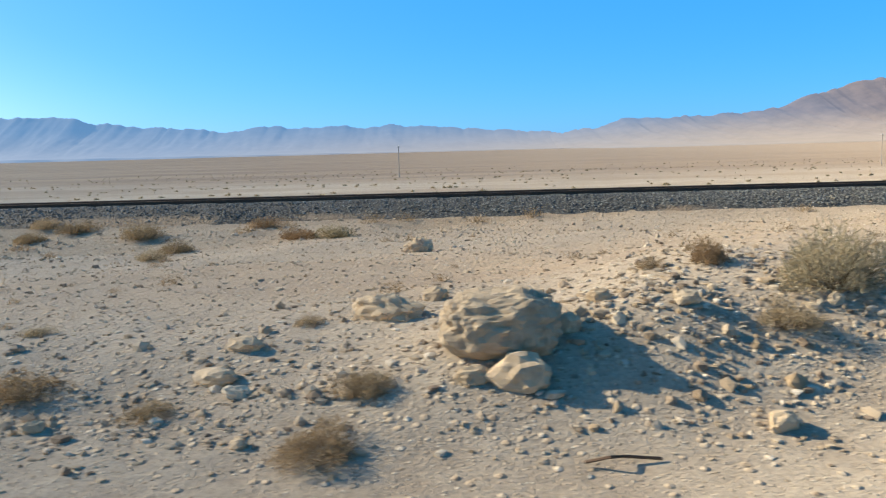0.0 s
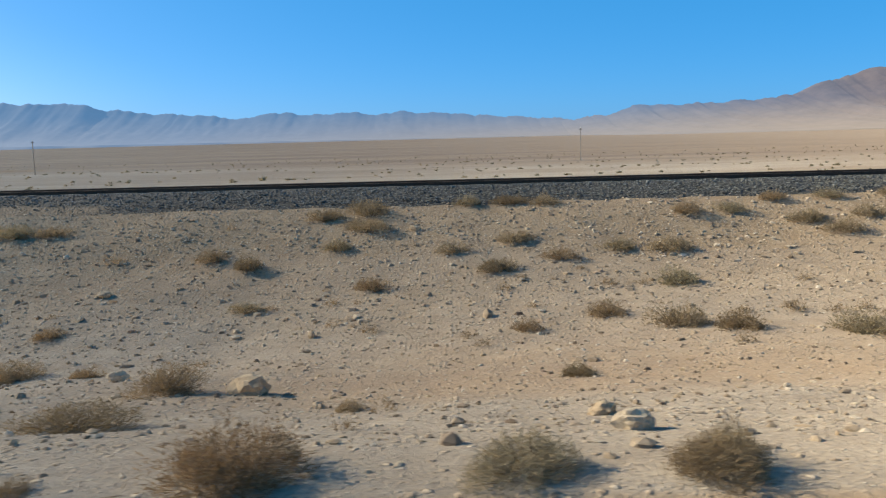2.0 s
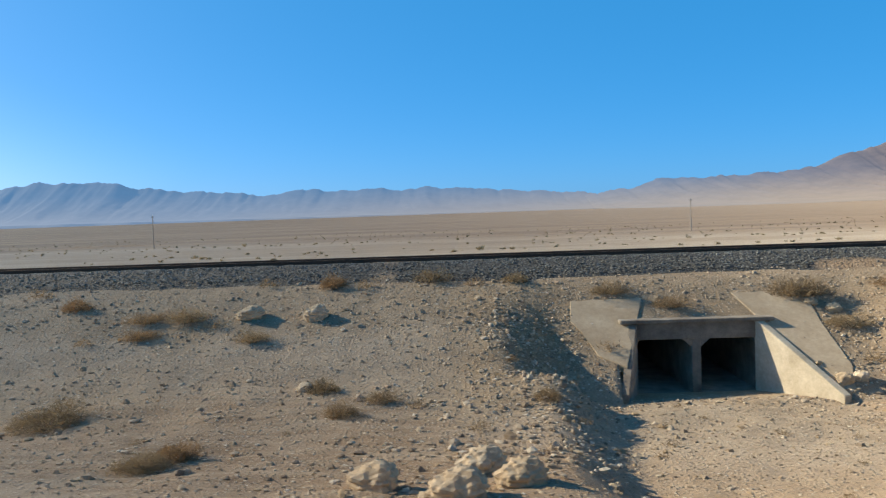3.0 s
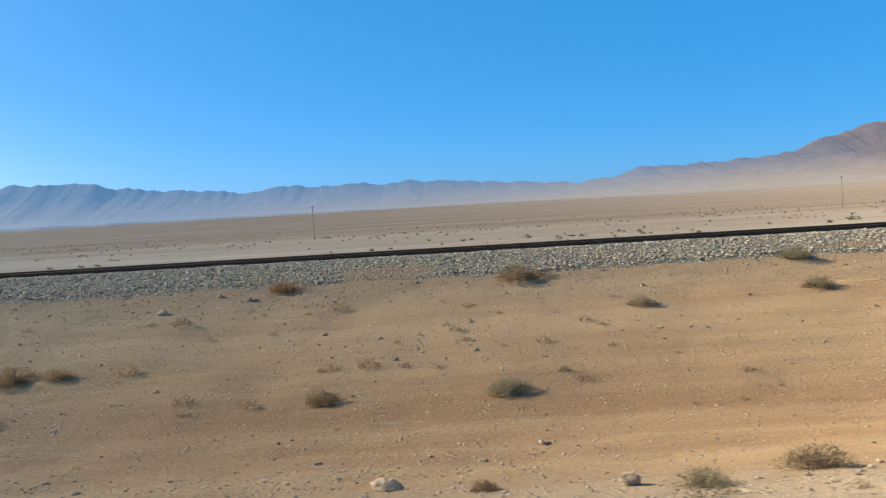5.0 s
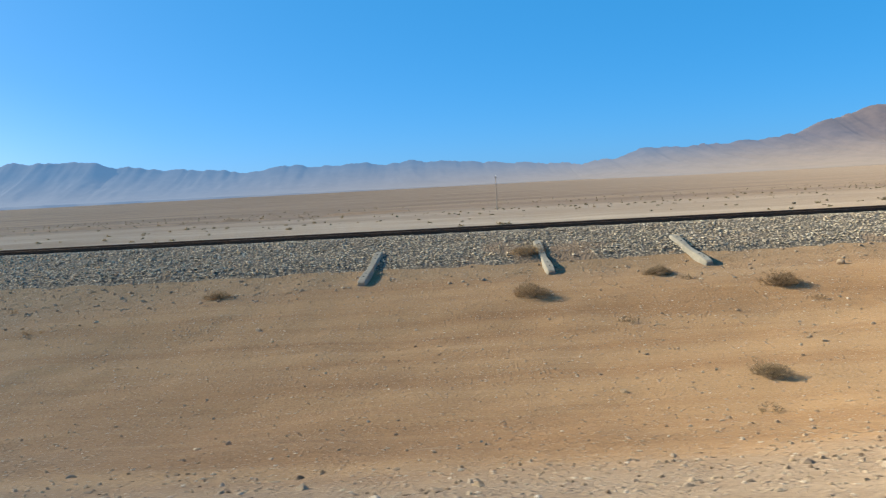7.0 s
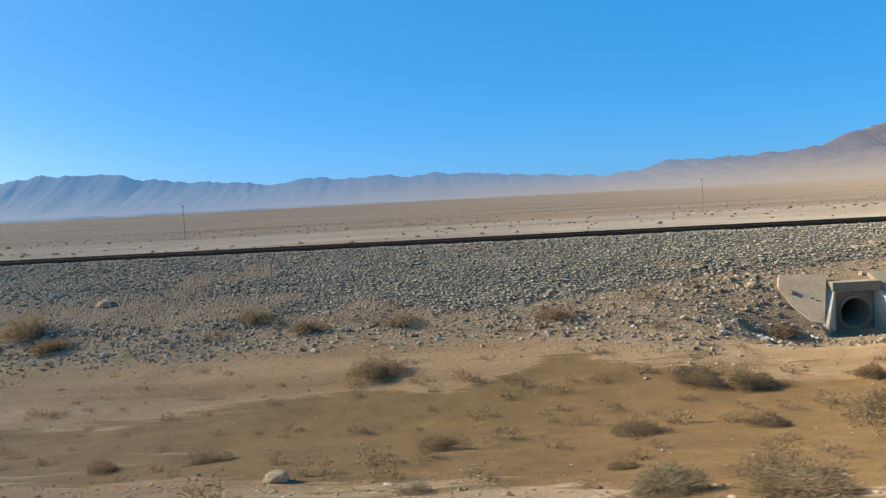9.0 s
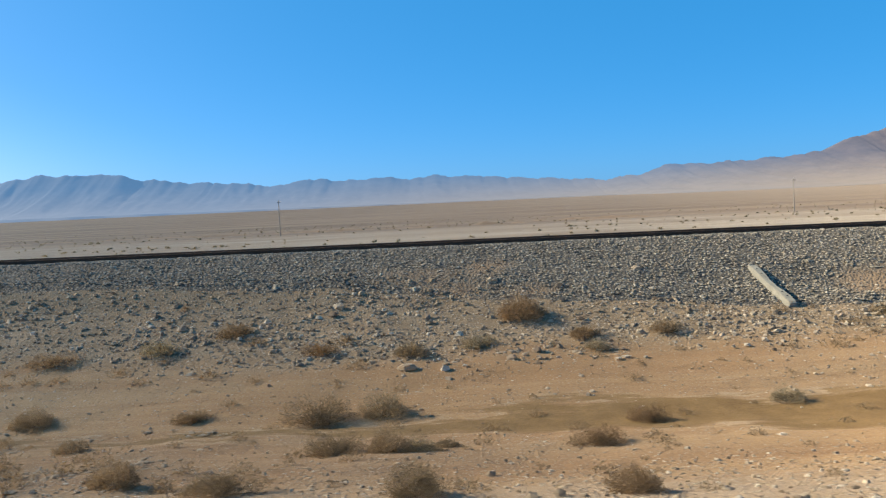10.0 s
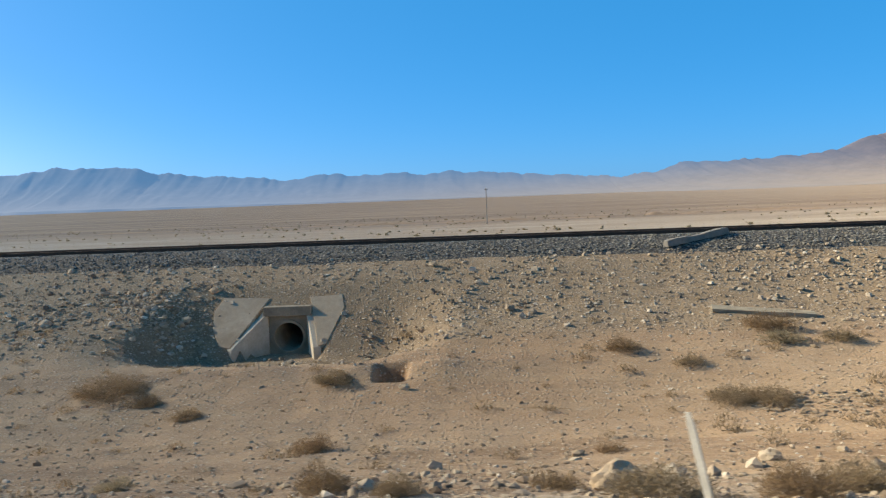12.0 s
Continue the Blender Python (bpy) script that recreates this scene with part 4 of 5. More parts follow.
rocks((-134.64, 5.45, 0.24, 0.15), (-135.31, 7.25, 0.17, 0.09), (-135.33, 5.75, 0.17, 0.09), (-136.68, 6.45, 0.21, 0.16), (-137.14, 6.75, 0.39, 0.18), (-138.96, 17.50,
       0.33, 0.18), (-139.84, 7.95, 0.21, 0.14), (-140.61, 7.80, 0.19, 0.15), (-143.03, 10.85, 0.31, 0.14), (-148.67, 22.35, 0.29, 0.19), (-151.66, 10.20, 0.22, 0.10),
       (-162.48, 6.95, 0.23, 0.12), (-163.85, 6.45, 0.19, 0.19), (-164.45, 20.75, 0.24, 0.12), (-164.82, 9.45, 0.31, 0.12), (-164.83, 6.80, 0.29, 0.16), (-165.66, 10.50,
       0.23, 0.11), (-200.29, 23.10, 0.27, 0.23), (-206.42, 8.35, 0.45, 0.27), (-206.65, 9.45, 0.38, 0.25), (-207.16, 5.90, 0.26, 0.15), (-207.75, 18.50, 0.29, 0.19),
       (-217.07, 21.30, 0.34, 0.25), (-217.51, 21.90, 0.22, 0.16))
rocks((-217.75, 18.70, 0.24, 0.19), (-227.26, 8.95, 0.29, 0.14), (-234.88, 8.95, 0.22, 0.12), (-235.26, 7.20, 0.26, 0.16), (-235.36, 22.45, 0.49, 0.29), (-244.65, 23.15,
       0.30, 0.17), (-248.94, 22.85, 0.33, 0.20), (-251.14, 16.90, 0.37, 0.15), (-253.29, 21.75, 0.35, 0.22), (-261.59, 8.45, 0.31, 0.16), (-262.11, 8.00, 0.49, 0.36),
       (-266.31, 8.70, 0.44, 0.21), (-274.09, 9.15, 0.40, 0.17), (-275.00, 9.85, 0.28, 0.16), (-275.65, 5.60, 0.18, 0.11), (-276.18, 9.90, 0.26, 0.19), (-283.67, 18.15,
       0.21, 0.13), (-291.25, 7.00, 0.35, 0.17), (-296.47, 9.00, 0.26, 0.23), (-298.64, 6.95, 0.53, 0.31), (-299.49, 21.50, 0.22, 0.19), (-301.15, 14.65, 0.21, 0.19),
       (-306.94, 21.80, 0.32, 0.19), (-307.40, 20.70, 0.30, 0.18))
rocks((-310.69, 19.70, 0.31, 0.20))
rocks((-13.88, 6.05, 0.28, 0.20), (-28.29, 5.50, 0.36, 0.20), (-153.81, 7.20, 0.44, 0.26), dark=True)


rocks((-66.2, 19.0, .5, .3), (-65.75, 19.1, .4, .25))


def verge_boulder():
    """A blocky lump of conglomerate: rounded pebbles set in its rugged top, a smooth undercut face below."""
    v, f = icosphere(5)
    v = np.sign(v) * np.abs(v) ** .72
    rough = [.10 * noise.noise(Vector(p) * 1.7 + Vector((3, 1, 7))) + .10 * noise.noise(Vector(p) * 4.1) for p in v]
    pebbles = [.10 * (.5 - min(noise.voronoi(Vector(p) * 3.6)[0][0], 1)) + .07 * (.5 - min(noise.voronoi(Vector(p) * 7.5)[0][0], 1)) for p in v]
    top = step(-.35, .1, v[:, 2] + .25 * np.sin(v[:, 0] * 2.3))
    v = v * (1 + np.array(rough) + np.array(pebbles) * 1.6 * (.25 + .75 * top))[:, None]
    under = 1 - .34 * (1 - step(-.75, -.15, v[:, 2]))
    v[:, 0] *= .47 * (.7 + .3 * under)
    v[:, 1] *= .36 * under
    v[:, 2] *= .29
    ob = new("boulder", mesh_from("boulder", v, f, VERGE_ROCK))
    ob.matrix_basis = pose(.36, 6.05, ground_at(.36, 5.9) + .2, 6, -3, -8)
    return tagged(ob, "large blocky pale tan limestone boulder on the verge", "boulder")


rocks((.46, 5.62, .46, .26), (.12, 5.66, .24, .16))
verge_boulder()


def cement_lump():
    """A tipped heap of set cement: a long rounded back, a deep crack and a blunt broken end."""
    v, f = icosphere(5)
    v = np.sign(v) * np.abs(v) ** .85
    rise = np.interp(v[:, 0] + .10 * vnoise(v[:, 1] * 2.3, v[:, 2] * 1.5, 94), (-1, -.75, -.3, .02, .14, .2, .3, .62, .8, 1), (.3, .62, .92, 1.0, .95, .72, .97, 1.0, .92, .55))
    grain = .05 * vnoise(v[:, 0] * 3 + 3, v[:, 1] * 3 + v[:, 2], 91) + .035 * vnoise(v[:, 0] * 9, v[:, 2] * 6 + v[:, 1] * 9, 92) + .035 * step(-.1, .2, v[:, 0]) * vnoise(v[:, 0] * 21, v[:, 2] * 19 + v[:, 1] * 23, 93)
    v = v * (1 + grain)[:, None]
    lump = np.stack([np.minimum(v[:, 0], .80 + .06 * v[:, 2] + .04 * vnoise(v[:, 1] * 4, v[:, 2] * 5, 95)) * .92, v[:, 1] * (.42 + .2 * rise), v[:, 2] * rise * .74], 1)
    lump[:, 2] = np.maximum(lump[:, 2], -.2)
    ob = new("cement_lump", mesh_from("cement_lump", lump, f, LUMP))
    ob.matrix_basis = pose(-277.45, 13.85, ground_at(-277.45, 13.85), 0, 0, 8)
    return tagged(ob, "grey rounded heap of set cement beside scrub", "cement heap")


cement_lump()


def litter(x, y, size, turn):
    """A scrap of crumpled white plastic."""
    bm = bmesh.new()
    bmesh.ops.create_grid(bm, x_segments=6, y_segments=6, size=size / 2)
    r = random.Random(int(x * 10))
    for v in bm.verts:
        v.co.z += r.uniform(0, size * .35)
        v.co.xy *= r.uniform(.75, 1.1)
    bmesh.ops.solidify(bm, geom=list(bm.faces), thickness=.006)
    ob = tagged(part("plastic_scrap", bm, WHITE), "crumpled white plastic scrap caught on the bank", "litter", "litter")
    ob.matrix_basis = pose(x, y, ground_at(x, y) + .03, 20, 10, turn)


litter(-217.76, 18.80, 0.3, 20)
litter(-216.16, 19.65, 0.2, 70)
litter(-203.38, 22.30, 0.15, 5)


# ---- desert shrubs ----
def blades(rng, starts, dirs, lengths, widths):
    """Thin tapered blades, one triangle each."""
    n = len(starts)
    side = np.cross(dirs, rng.normal(size=(n, 3)))
    side /= np.linalg.norm(side, axis=1)[:, None] + 1e-9
    w = widths[:, None]
    v = np.stack([starts - side * w, starts + side * w, starts + dirs * lengths[:, None]], 1).reshape(-1, 3)
    return v, np.arange(n * 3).reshape(n, 3)


def shrub_meshes(seed, flat, twiggy, mat, count=720, thick=1.0):
    """Stems and twigs of a rounded cushion one metre across."""
    rng = np.random.default_rng(seed)

    def outline(a):
        return 1 + .20 * np.sin(a * 2 + seed) + .13 * np.sin(a * 3 + 2 * seed) + .08 * np.sin(a * 7 + seed)
    n = 60
    a, e = rng.uniform(0, 2 * np.pi, n), np.arccos(rng.uniform(.05, 1, n))
    d = np.stack([np.sin(e) * np.cos(a) * outline(a), np.sin(e) * np.sin(a) * outline(a), np.cos(e) * flat + .08], 1)
    r = np.linalg.norm(d, axis=1)
    d /= r[:, None]
    base = np.stack([rng.normal(0, .06, n), rng.normal(0, .06, n), np.full(n, -.03)], 1)
    sv, sf = blades(rng, base, d, r * rng.uniform(.34, .48, n), np.full(n, .009))
    # fine twigs fill the cushion, thickest in its outer half, in loose clumps
    clumps = rng.normal(size=(40, 3))
    clumps[:, 2] = np.abs(clumps[:, 2]) * .8
    clumps /= np.linalg.norm(clumps, axis=1)[:, None]
    reach = rng.uniform(.82, 1.08, 40)
    which = rng.integers(0, 40, count)
    out = clumps[which] + rng.normal(0, .3, (count, 3))
    out[:, 2] = np.abs(out[:, 2])
    out /= np.linalg.norm(out, axis=1)[:, None]
    az = np.arctan2(out[:, 1], out[:, 0])
    q = rng.uniform(.04, 1, count) ** .42 * .44 * reach[which]
    start = out * (q * outline(az))[:, None] * np.array([1, 1, flat])
    grow = out * .6 + rng.normal(0, .6, (count, 3)) + np.array([0, 0, .35])
    grow /= np.linalg.norm(grow, axis=1)[:, None]
    tv, tf = blades(rng, start, grow, rng.uniform(.04, .085, count) * twiggy, rng.uniform(.004, .0075, count) * thick)
    return mesh_from("shrub", sv, sf, BARK), mesh_from("foliage", tv, tf, mat)


DRY_SHRUBS = [shrub_meshes(i + 1, (.62, .8, .5, .7, .95, .58)[i], (1, .9, 1.2, 1, 1.1, .85)[i], DRY, 2600, .92) for i in range(6)]
FULL_SHRUBS = [shrub_meshes(i + 41, (.7, .85, .6, .75)[i], .85, DRY, 5200, .62) for i in range(4)]
FULL_GREEN = [shrub_meshes(i + 47, (.75, .85, .65)[i], .85, OLIVE, 5200, .62) for i in range(3)]
GREEN_SHRUBS = [shrub_meshes(i + 21, (.7, .85, .6)[i], 1.0, OLIVE, 2600, .92) for i in range(3)]
shrub_rng = random.Random(11)


def place_shrub(x, y, w, h, green, kind):
    stem, leaf = kind
    ob = new("shrub", stem)
    top = max(v.co.z for v in leaf.vertices)
    ob.matrix_basis = pose(x, y, ground_at(x, y) - .01, 0, 0, shrub_rng.uniform(0, 360)) @ Matrix.Diagonal((w, w, h / top, 1))
    size = "broad" if w > .95 else "small" if w < .5 else "rounded"
    tagged(ob, f"{size} olive-grey desert shrub on stony ground" if green else f"{size} dry brown desert shrub on stony ground", "shrub", "desert shrubs")
    child = new("foliage", leaf)
    child.parent = ob


def big_shrubs(*rows, green=False):
    """Rows of x, y, spread and height."""
    for x, y, w, h in rows:
        place_shrub(x, y, w * 1.25, h * 1.1, green, shrub_rng.choice(FULL_GREEN if green else FULL_SHRUBS))


def shrubs(*rows):
    """Rows of x, y and spread."""
    for x, y, w in rows:
        green = shrub_rng.random() < .22
        tall = shrub_rng.uniform(.7, 1.0) * (1.0 if w < 1.1 else .92)
        w *= 1.2
        place_shrub(x, y, w, w * tall * .42, green, shrub_rng.choice(GREEN_SHRUBS if green else DRY_SHRUBS))


shrubs((1.9, 7.4, 0.32), (-1.4, 7.4, 0.32), (-2.3, 5.6, 0.41), (-3.1, 20.1, 0.95), (-3.4, 6.0, 0.65), (-4.0, 20.4, 1.03), (-4.1, 7.5, 0.33), (-5.5,
       22.9, 0.99), (-6.9, 19.3, 0.98), (-6.9, 17.7, 0.77), (-8.7, 21.7, 1.26), (-11.1, 23.0, 1.16), (-11.9, 21.8, 0.95), (-12.3, 23.5, 0.93), (-13.3, 12.0, 0.61),
       (-13.8, 4.7, 0.37), (-15.3, 22.6, 0.98), (-18.1, 13.3, 0.63), (-18.2, 23.3, 1.01), (-20.0, 23.1, 1.00), (-20.9, 17.3, 0.88), (-22.5, 23.5, 1.19), (-24.8, 20.9,
       0.91), (-25.5, 8.9, 0.45), (-25.6, 21.7, 0.94), (-26.9, 23.0, 1.00), (-27.9, 22.3, 0.97), (-28.3, 16.7, 0.73), (-30.1, 22.5, 1.14))
shrubs((-30.5, 21.0, 1.52), (-31.0, 10.3, 0.52), (-31.2, 23.1, 0.92), (-31.9, 20.2, 0.88), (-32.4, 23.2, 1.01), (-32.6, 21.3, 1.24), (-34.6, 13.4, 0.58), (-35.7, 9.4,
       0.41), (-36.7, 10.2, 0.66), (-37.0, 23.3, 1.01), (-38.8, 10.2, 0.52), (-38.8, 21.2, 0.92), (-38.9, 23.2, 0.92), (-40.1, 19.9, 1.01), (-40.5, 21.1, 1.07), (-40.6,
       23.2, 0.92), (-42.2, 22.1, 0.96), (-43.2, 12.5, 1.09), (-43.5, 21.9, 0.95), (-44.7, 19.3, 1.12), (-45.1, 17.1, 0.99), (-45.2, 13.0, 0.94), (-45.9, 19.6, 0.99),
       (-46.1, 13.6, 0.98), (-47.1, 14.7, 0.85), (-47.3, 23.3, 1.01), (-47.4, 19.1, 0.83), (-48.2, 4.9, 0.43), (-48.3, 23.5, 1.02), (-48.4, 20.3, 0.88))
shrubs((-48.4, 10.0, 0.51), (-48.7, 13.9, 0.60), (-49.0, 18.4, 0.93), (-49.6, 23.5, 0.93), (-50.1, 19.7, 0.85), (-51.2, 8.2, 0.36), (-51.9, 17.7, 0.77), (-52.4, 21.6,
       1.25), (-52.5, 22.9, 1.32), (-52.7, 4.4, 0.29), (-53.1, 20.3, 0.88), (-53.7, 22.5, 0.98), (-54.7, 16.9, 0.74), (-55.2, 19.3, 0.84), (-56.2, 12.6, 0.55), (-56.3,
       19.9, 0.86), (-58.4, 15.6, 0.68), (-61.3, 21.8, 0.95), (-62.3, 21.7, 0.94), (-63.4, 21.8, 1.11), (-63.5, 14.3, 0.62), (-65.2, 20.8, 1.06), (-65.4, 15.3, 0.66),
       (-66.1, 22.0, 1.43), (-69.6, 21.7, 0.94), (-71.2, 22.3, 1.29), (-73.6, 15.8, 0.69), (-73.8, 23.1, 0.92), (-76.3, 23.4, 1.10), (-77.0, 15.9, 0.69))
shrubs((-77.6, 14.8, 0.75), (-78.3, 16.5, 0.84), (-79.2, 23.1, 1.00), (-79.8, 12.0, 0.78), (-80.7, 19.6, 0.85), (-82.8, 20.8, 1.06), (-83.7, 19.9, 0.87), (-83.9, 20.9,
       1.06), (-86.3, 21.7, 0.94), (-114.9, 23.2, 1.17), (-115.6, 20.1, 0.87), (-120.3, 19.5, 0.85), (-121.4, 7.8, 0.68), (-122.8, 7.1, 0.51), (-123.0, 22.7, 1.40),
       (-124.1, 14.1, 0.82), (-124.8, 7.9, 0.34), (-127.5, 14.2, 0.72), (-129.8, 22.7, 0.99), (-133.4, 16.3, 0.65), (-133.7, 13.7, 0.80), (-134.4, 16.3, 0.95), (-135.6,
       14.5, 0.63), (-137.2, 6.9, 0.35), (-144.0, 16.6, 0.72), (-145.6, 9.9, 0.43), (-146.8, 22.2, 1.04), (-147.5, 5.0, 0.43), (-147.8, 13.2, 0.57), (-148.5, 13.8, 0.60))
shrubs((-148.7, 23.4, 1.27), (-150.5, 9.8, 0.43), (-150.5, 21.4, 1.24), (-151.7, 14.5, 0.74), (-152.3, 16.8, 0.73), (-152.4, 21.4, 1.01), (-153.8, 19.6, 0.85), (-154.6,
       21.4, 0.85), (-154.7, 13.9, 0.61), (-156.6, 13.5, 0.59), (-160.8, 20.6, 1.19), (-161.3, 13.2, 0.76), (-163.3, 13.8, 0.60), (-166.8, 19.1, 0.90), (-169.3, 20.9,
       0.83), (-169.6, 13.1, 0.67), (-172.5, 23.3, 1.01), (-172.9, 19.4, 0.98), (-197.8, 21.0, 1.21), (-200.6, 15.1, 0.66), (-203.0, 20.6, 1.05), (-203.2, 9.3, 0.81),
       (-204.6, 10.4, 0.75), (-204.7, 21.6, 1.33), (-206.1, 19.3, 0.98), (-206.6, 5.5, 0.52), (-206.7, 20.1, 0.95), (-206.9, 7.6, 0.44), (-206.9, 13.1, 0.57), (-207.3,
       7.9, 0.63))
shrubs((-207.9, 14.3, 0.73), (-208.4, 7.2, 0.36), (-209.4, 14.4, 0.62), (-209.8, 8.9, 0.65), (-210.1, 6.4, 0.61), (-210.6, 19.1, 0.83), (-210.8, 20.3, 0.88), (-211.9,
       7.2, 0.58), (-213.2, 12.8, 0.56), (-213.7, 14.5, 0.63), (-214.4, 14.7, 0.64), (-216.3, 14.8, 0.64), (-216.9, 19.8, 0.86), (-217.2, 15.0, 0.65), (-220.5, 11.7,
       0.68), (-220.5, 15.6, 0.68), (-221.8, 8.0, 0.81), (-222.6, 20.0, 1.01), (-223.2, 9.0, 0.39), (-225.6, 8.0, 0.41), (-226.6, 20.3, 1.10), (-228.6, 10.7, 0.62),
       (-229.0, 20.2, 0.88), (-230.1, 10.6, 0.46), (-230.6, 21.0, 0.99), (-233.2, 8.3, 0.36), (-235.6, 19.8, 0.93), (-239.1, 19.8, 0.79), (-240.8, 7.9, 0.34), (-244.1,
       14.0, 0.71))
shrubs((-244.9, 19.2, 0.84), (-246.8, 18.1, 0.72), (-246.9, 19.0, 0.82), (-249.5, 18.6, 0.87), (-250.2, 11.3, 0.41), (-251.1, 18.1, 0.85), (-252.8, 8.3, 0.54), (-253.3,
       18.5, 0.80), (-255.1, 14.5, 0.63), (-255.8, 20.1, 0.94), (-256.5, 12.7, 0.65), (-257.3, 19.0, 0.96), (-259.8, 18.5, 1.07), (-260.6, 11.9, 0.52), (-263.1, 16.9,
       0.73), (-263.7, 19.8, 1.00), (-263.8, 16.4, 0.59), (-265.4, 9.8, 0.64), (-265.8, 18.1, 1.05), (-266.0, 9.8, 0.64), (-269.2, 17.6, 1.02), (-269.7, 12.2, 0.71),
       (-269.9, 19.8, 0.93), (-270.6, 16.5, 0.84), (-271.4, 18.0, 0.78), (-273.1, 6.8, 0.74), (-273.9, 6.7, 0.58), (-274.6, 16.5, 0.89), (-277.6, 16.2, 0.88), (-278.5,
       20.1, 0.80))
shrubs((-278.6, 15.5, 0.90), (-281.6, 11.9, 0.52), (-281.9, 15.8, 0.86), (-284.2, 16.3, 0.71), (-285.5, 6.0, 0.74), (-286.4, 16.3, 0.71), (-287.8, 12.5, 0.63), (-288.6,
       15.2, 0.83), (-289.4, 8.0, 0.58), (-291.8, 17.1, 0.87), (-292.0, 12.6, 0.55), (-293.1, 17.0, 0.99), (-295.4, 15.8, 0.63), (-296.6, 16.7, 0.85), (-298.1, 10.1,
       0.44), (-299.2, 7.1, 0.46), (-300.7, 6.9, 0.30), (-303.7, 7.9, 0.40), (-305.0, 13.6, 0.59), (-306.1, 14.5, 0.63))
# the larger ones, with their heights
big_shrubs((2.4, 7.3, .38, .31), (2.67, 6.17, 0.57, 0.24), (-0.71, 5.75, 0.45, 0.23), (-0.92, 4.97, 0.60, 0.27), (-11.49, 5.32, 0.57, 0.28), (-15.06, 6.21, 0.49,
       0.27), (-25.32, 4.34, 0.37, 0.19), (-25.90, 5.93, 0.26, 0.19), (-26.23, 5.10, 0.83, 0.29), (-26.79, 5.15, 0.44, 0.33), (-27.20, 4.94, 0.35, 0.27), (-35.19, 4.92,
       0.60, 0.21), (-35.53, 6.02, 0.56, 0.30), (-37.25, 4.41, 0.53, 0.25), (-38.32, 4.46, 0.54, 0.25), (-39.64, 4.99, 0.71, 0.44), (-48.39, 4.57, 0.62, 0.36), (-51.41,
       4.56, 0.93, 0.47), (-53.57, 6.82, 0.97, 0.31), (-53.72, 9.62, 0.96, 0.41), (-57.61, 12.62, 0.99, 0.41), (-62.80, 4.77, 0.58, 0.24))
big_shrubs((-80.06, 11.25, 0.81, 0.36), (-83.30, 14.68, 1.47, 0.52), (-159.65, 5.48, 0.66, 0.29), (-163.48, 6.78, 0.63, 0.31), (-207.84, 9.22, 0.60, 0.30), (-209.03,
       9.28, 1.12, 0.43), (-212.94, 9.78, 0.63, 0.53), (-214.08, 16.09, 1.15, 0.58), (-214.33, 8.53, 0.67, 0.40), (-214.81, 7.99, 0.74, 0.40), (-215.27, 13.19, 1.13,
       0.36), (-216.62, 11.19, 0.72, 0.28), (-217.60, 8.56, 0.49, 0.43), (-218.02, 12.21, 1.74, 0.56), (-219.64, 14.71, 0.95, 0.48), (-220.52, 15.02, 0.97, 0.38),
       (-222.52, 5.72, 0.97, 0.30), (-222.53, 11.29, 0.73, 0.31), (-225.39, 10.68, 0.69, 0.27), (-226.91, 16.68, 1.08, 0.48), (-236.47, 5.55, 0.83, 0.32), (-236.77,
       20.75, 1.27, 0.82))
big_shrubs((-239.37, 7.22, 0.57, 0.31), (-242.05, 8.27, 1.00, 0.44), (-246.86, 13.02, 0.56, 0.37), (-248.00, 11.19, 0.72, 0.32), (-248.32, 20.66, 1.33, 0.74), (-248.49,
       6.76, 0.51, 0.29), (-250.49, 7.62, 0.60, 0.38), (-251.03, 10.88, 0.70, 0.37), (-251.44, 14.46, 0.93, 0.50), (-251.83, 10.93, 0.71, 0.39), (-252.49, 7.88, 0.68,
       0.34), (-252.59, 14.13, 1.11, 0.56), (-254.05, 8.83, 0.66, 0.44), (-258.23, 14.75, 0.85, 0.40), (-258.40, 11.46, 0.90, 0.57), (-262.82, 9.62, 0.55, 0.36),
       (-263.71, 8.46, 0.49, 0.29), (-264.20, 11.38, 0.65, 0.34), (-265.27, 9.32, 0.60, 0.37), (-265.59, 8.67, 0.56, 0.50), (-265.95, 16.63, 1.07, 0.60), (-267.20, 9.34,
       0.74, 0.40))
big_shrubs((-267.29, 16.46, 1.30, 0.53), (-269.43, 11.82, 0.59, 0.34), (-271.63, 16.83, 1.09, 0.54), (-274.01, 5.98, 0.64, 0.45), (-274.69, 13.21, 1.32, 0.42), (-276.10,
       6.45, 0.42, 0.28), (-276.46, 11.27, 1.84, 0.40), (-277.12, 9.03, 0.65, 0.25), (-278.00, 8.37, 1.01, 0.29), (-278.76, 8.02, 0.97, 0.29), (-282.22, 13.08, 1.95,
       0.60), (-283.84, 7.68, 0.63, 0.25), (-285.78, 5.34, 0.76, 0.40), (-285.78, 9.93, 1.06, 0.34), (-286.80, 12.11, 0.95, 0.42), (-287.31, 9.40, 0.84, 0.39), (-288.06,
       7.42, 0.56, 0.20), (-289.03, 12.24, 0.79, 0.33), (-289.22, 6.83, 0.68, 0.37), (-289.25, 9.12, 0.98, 0.39), (-289.98, 7.43, 0.64, 0.26), (-290.03, 5.96, 0.47,
       0.32))
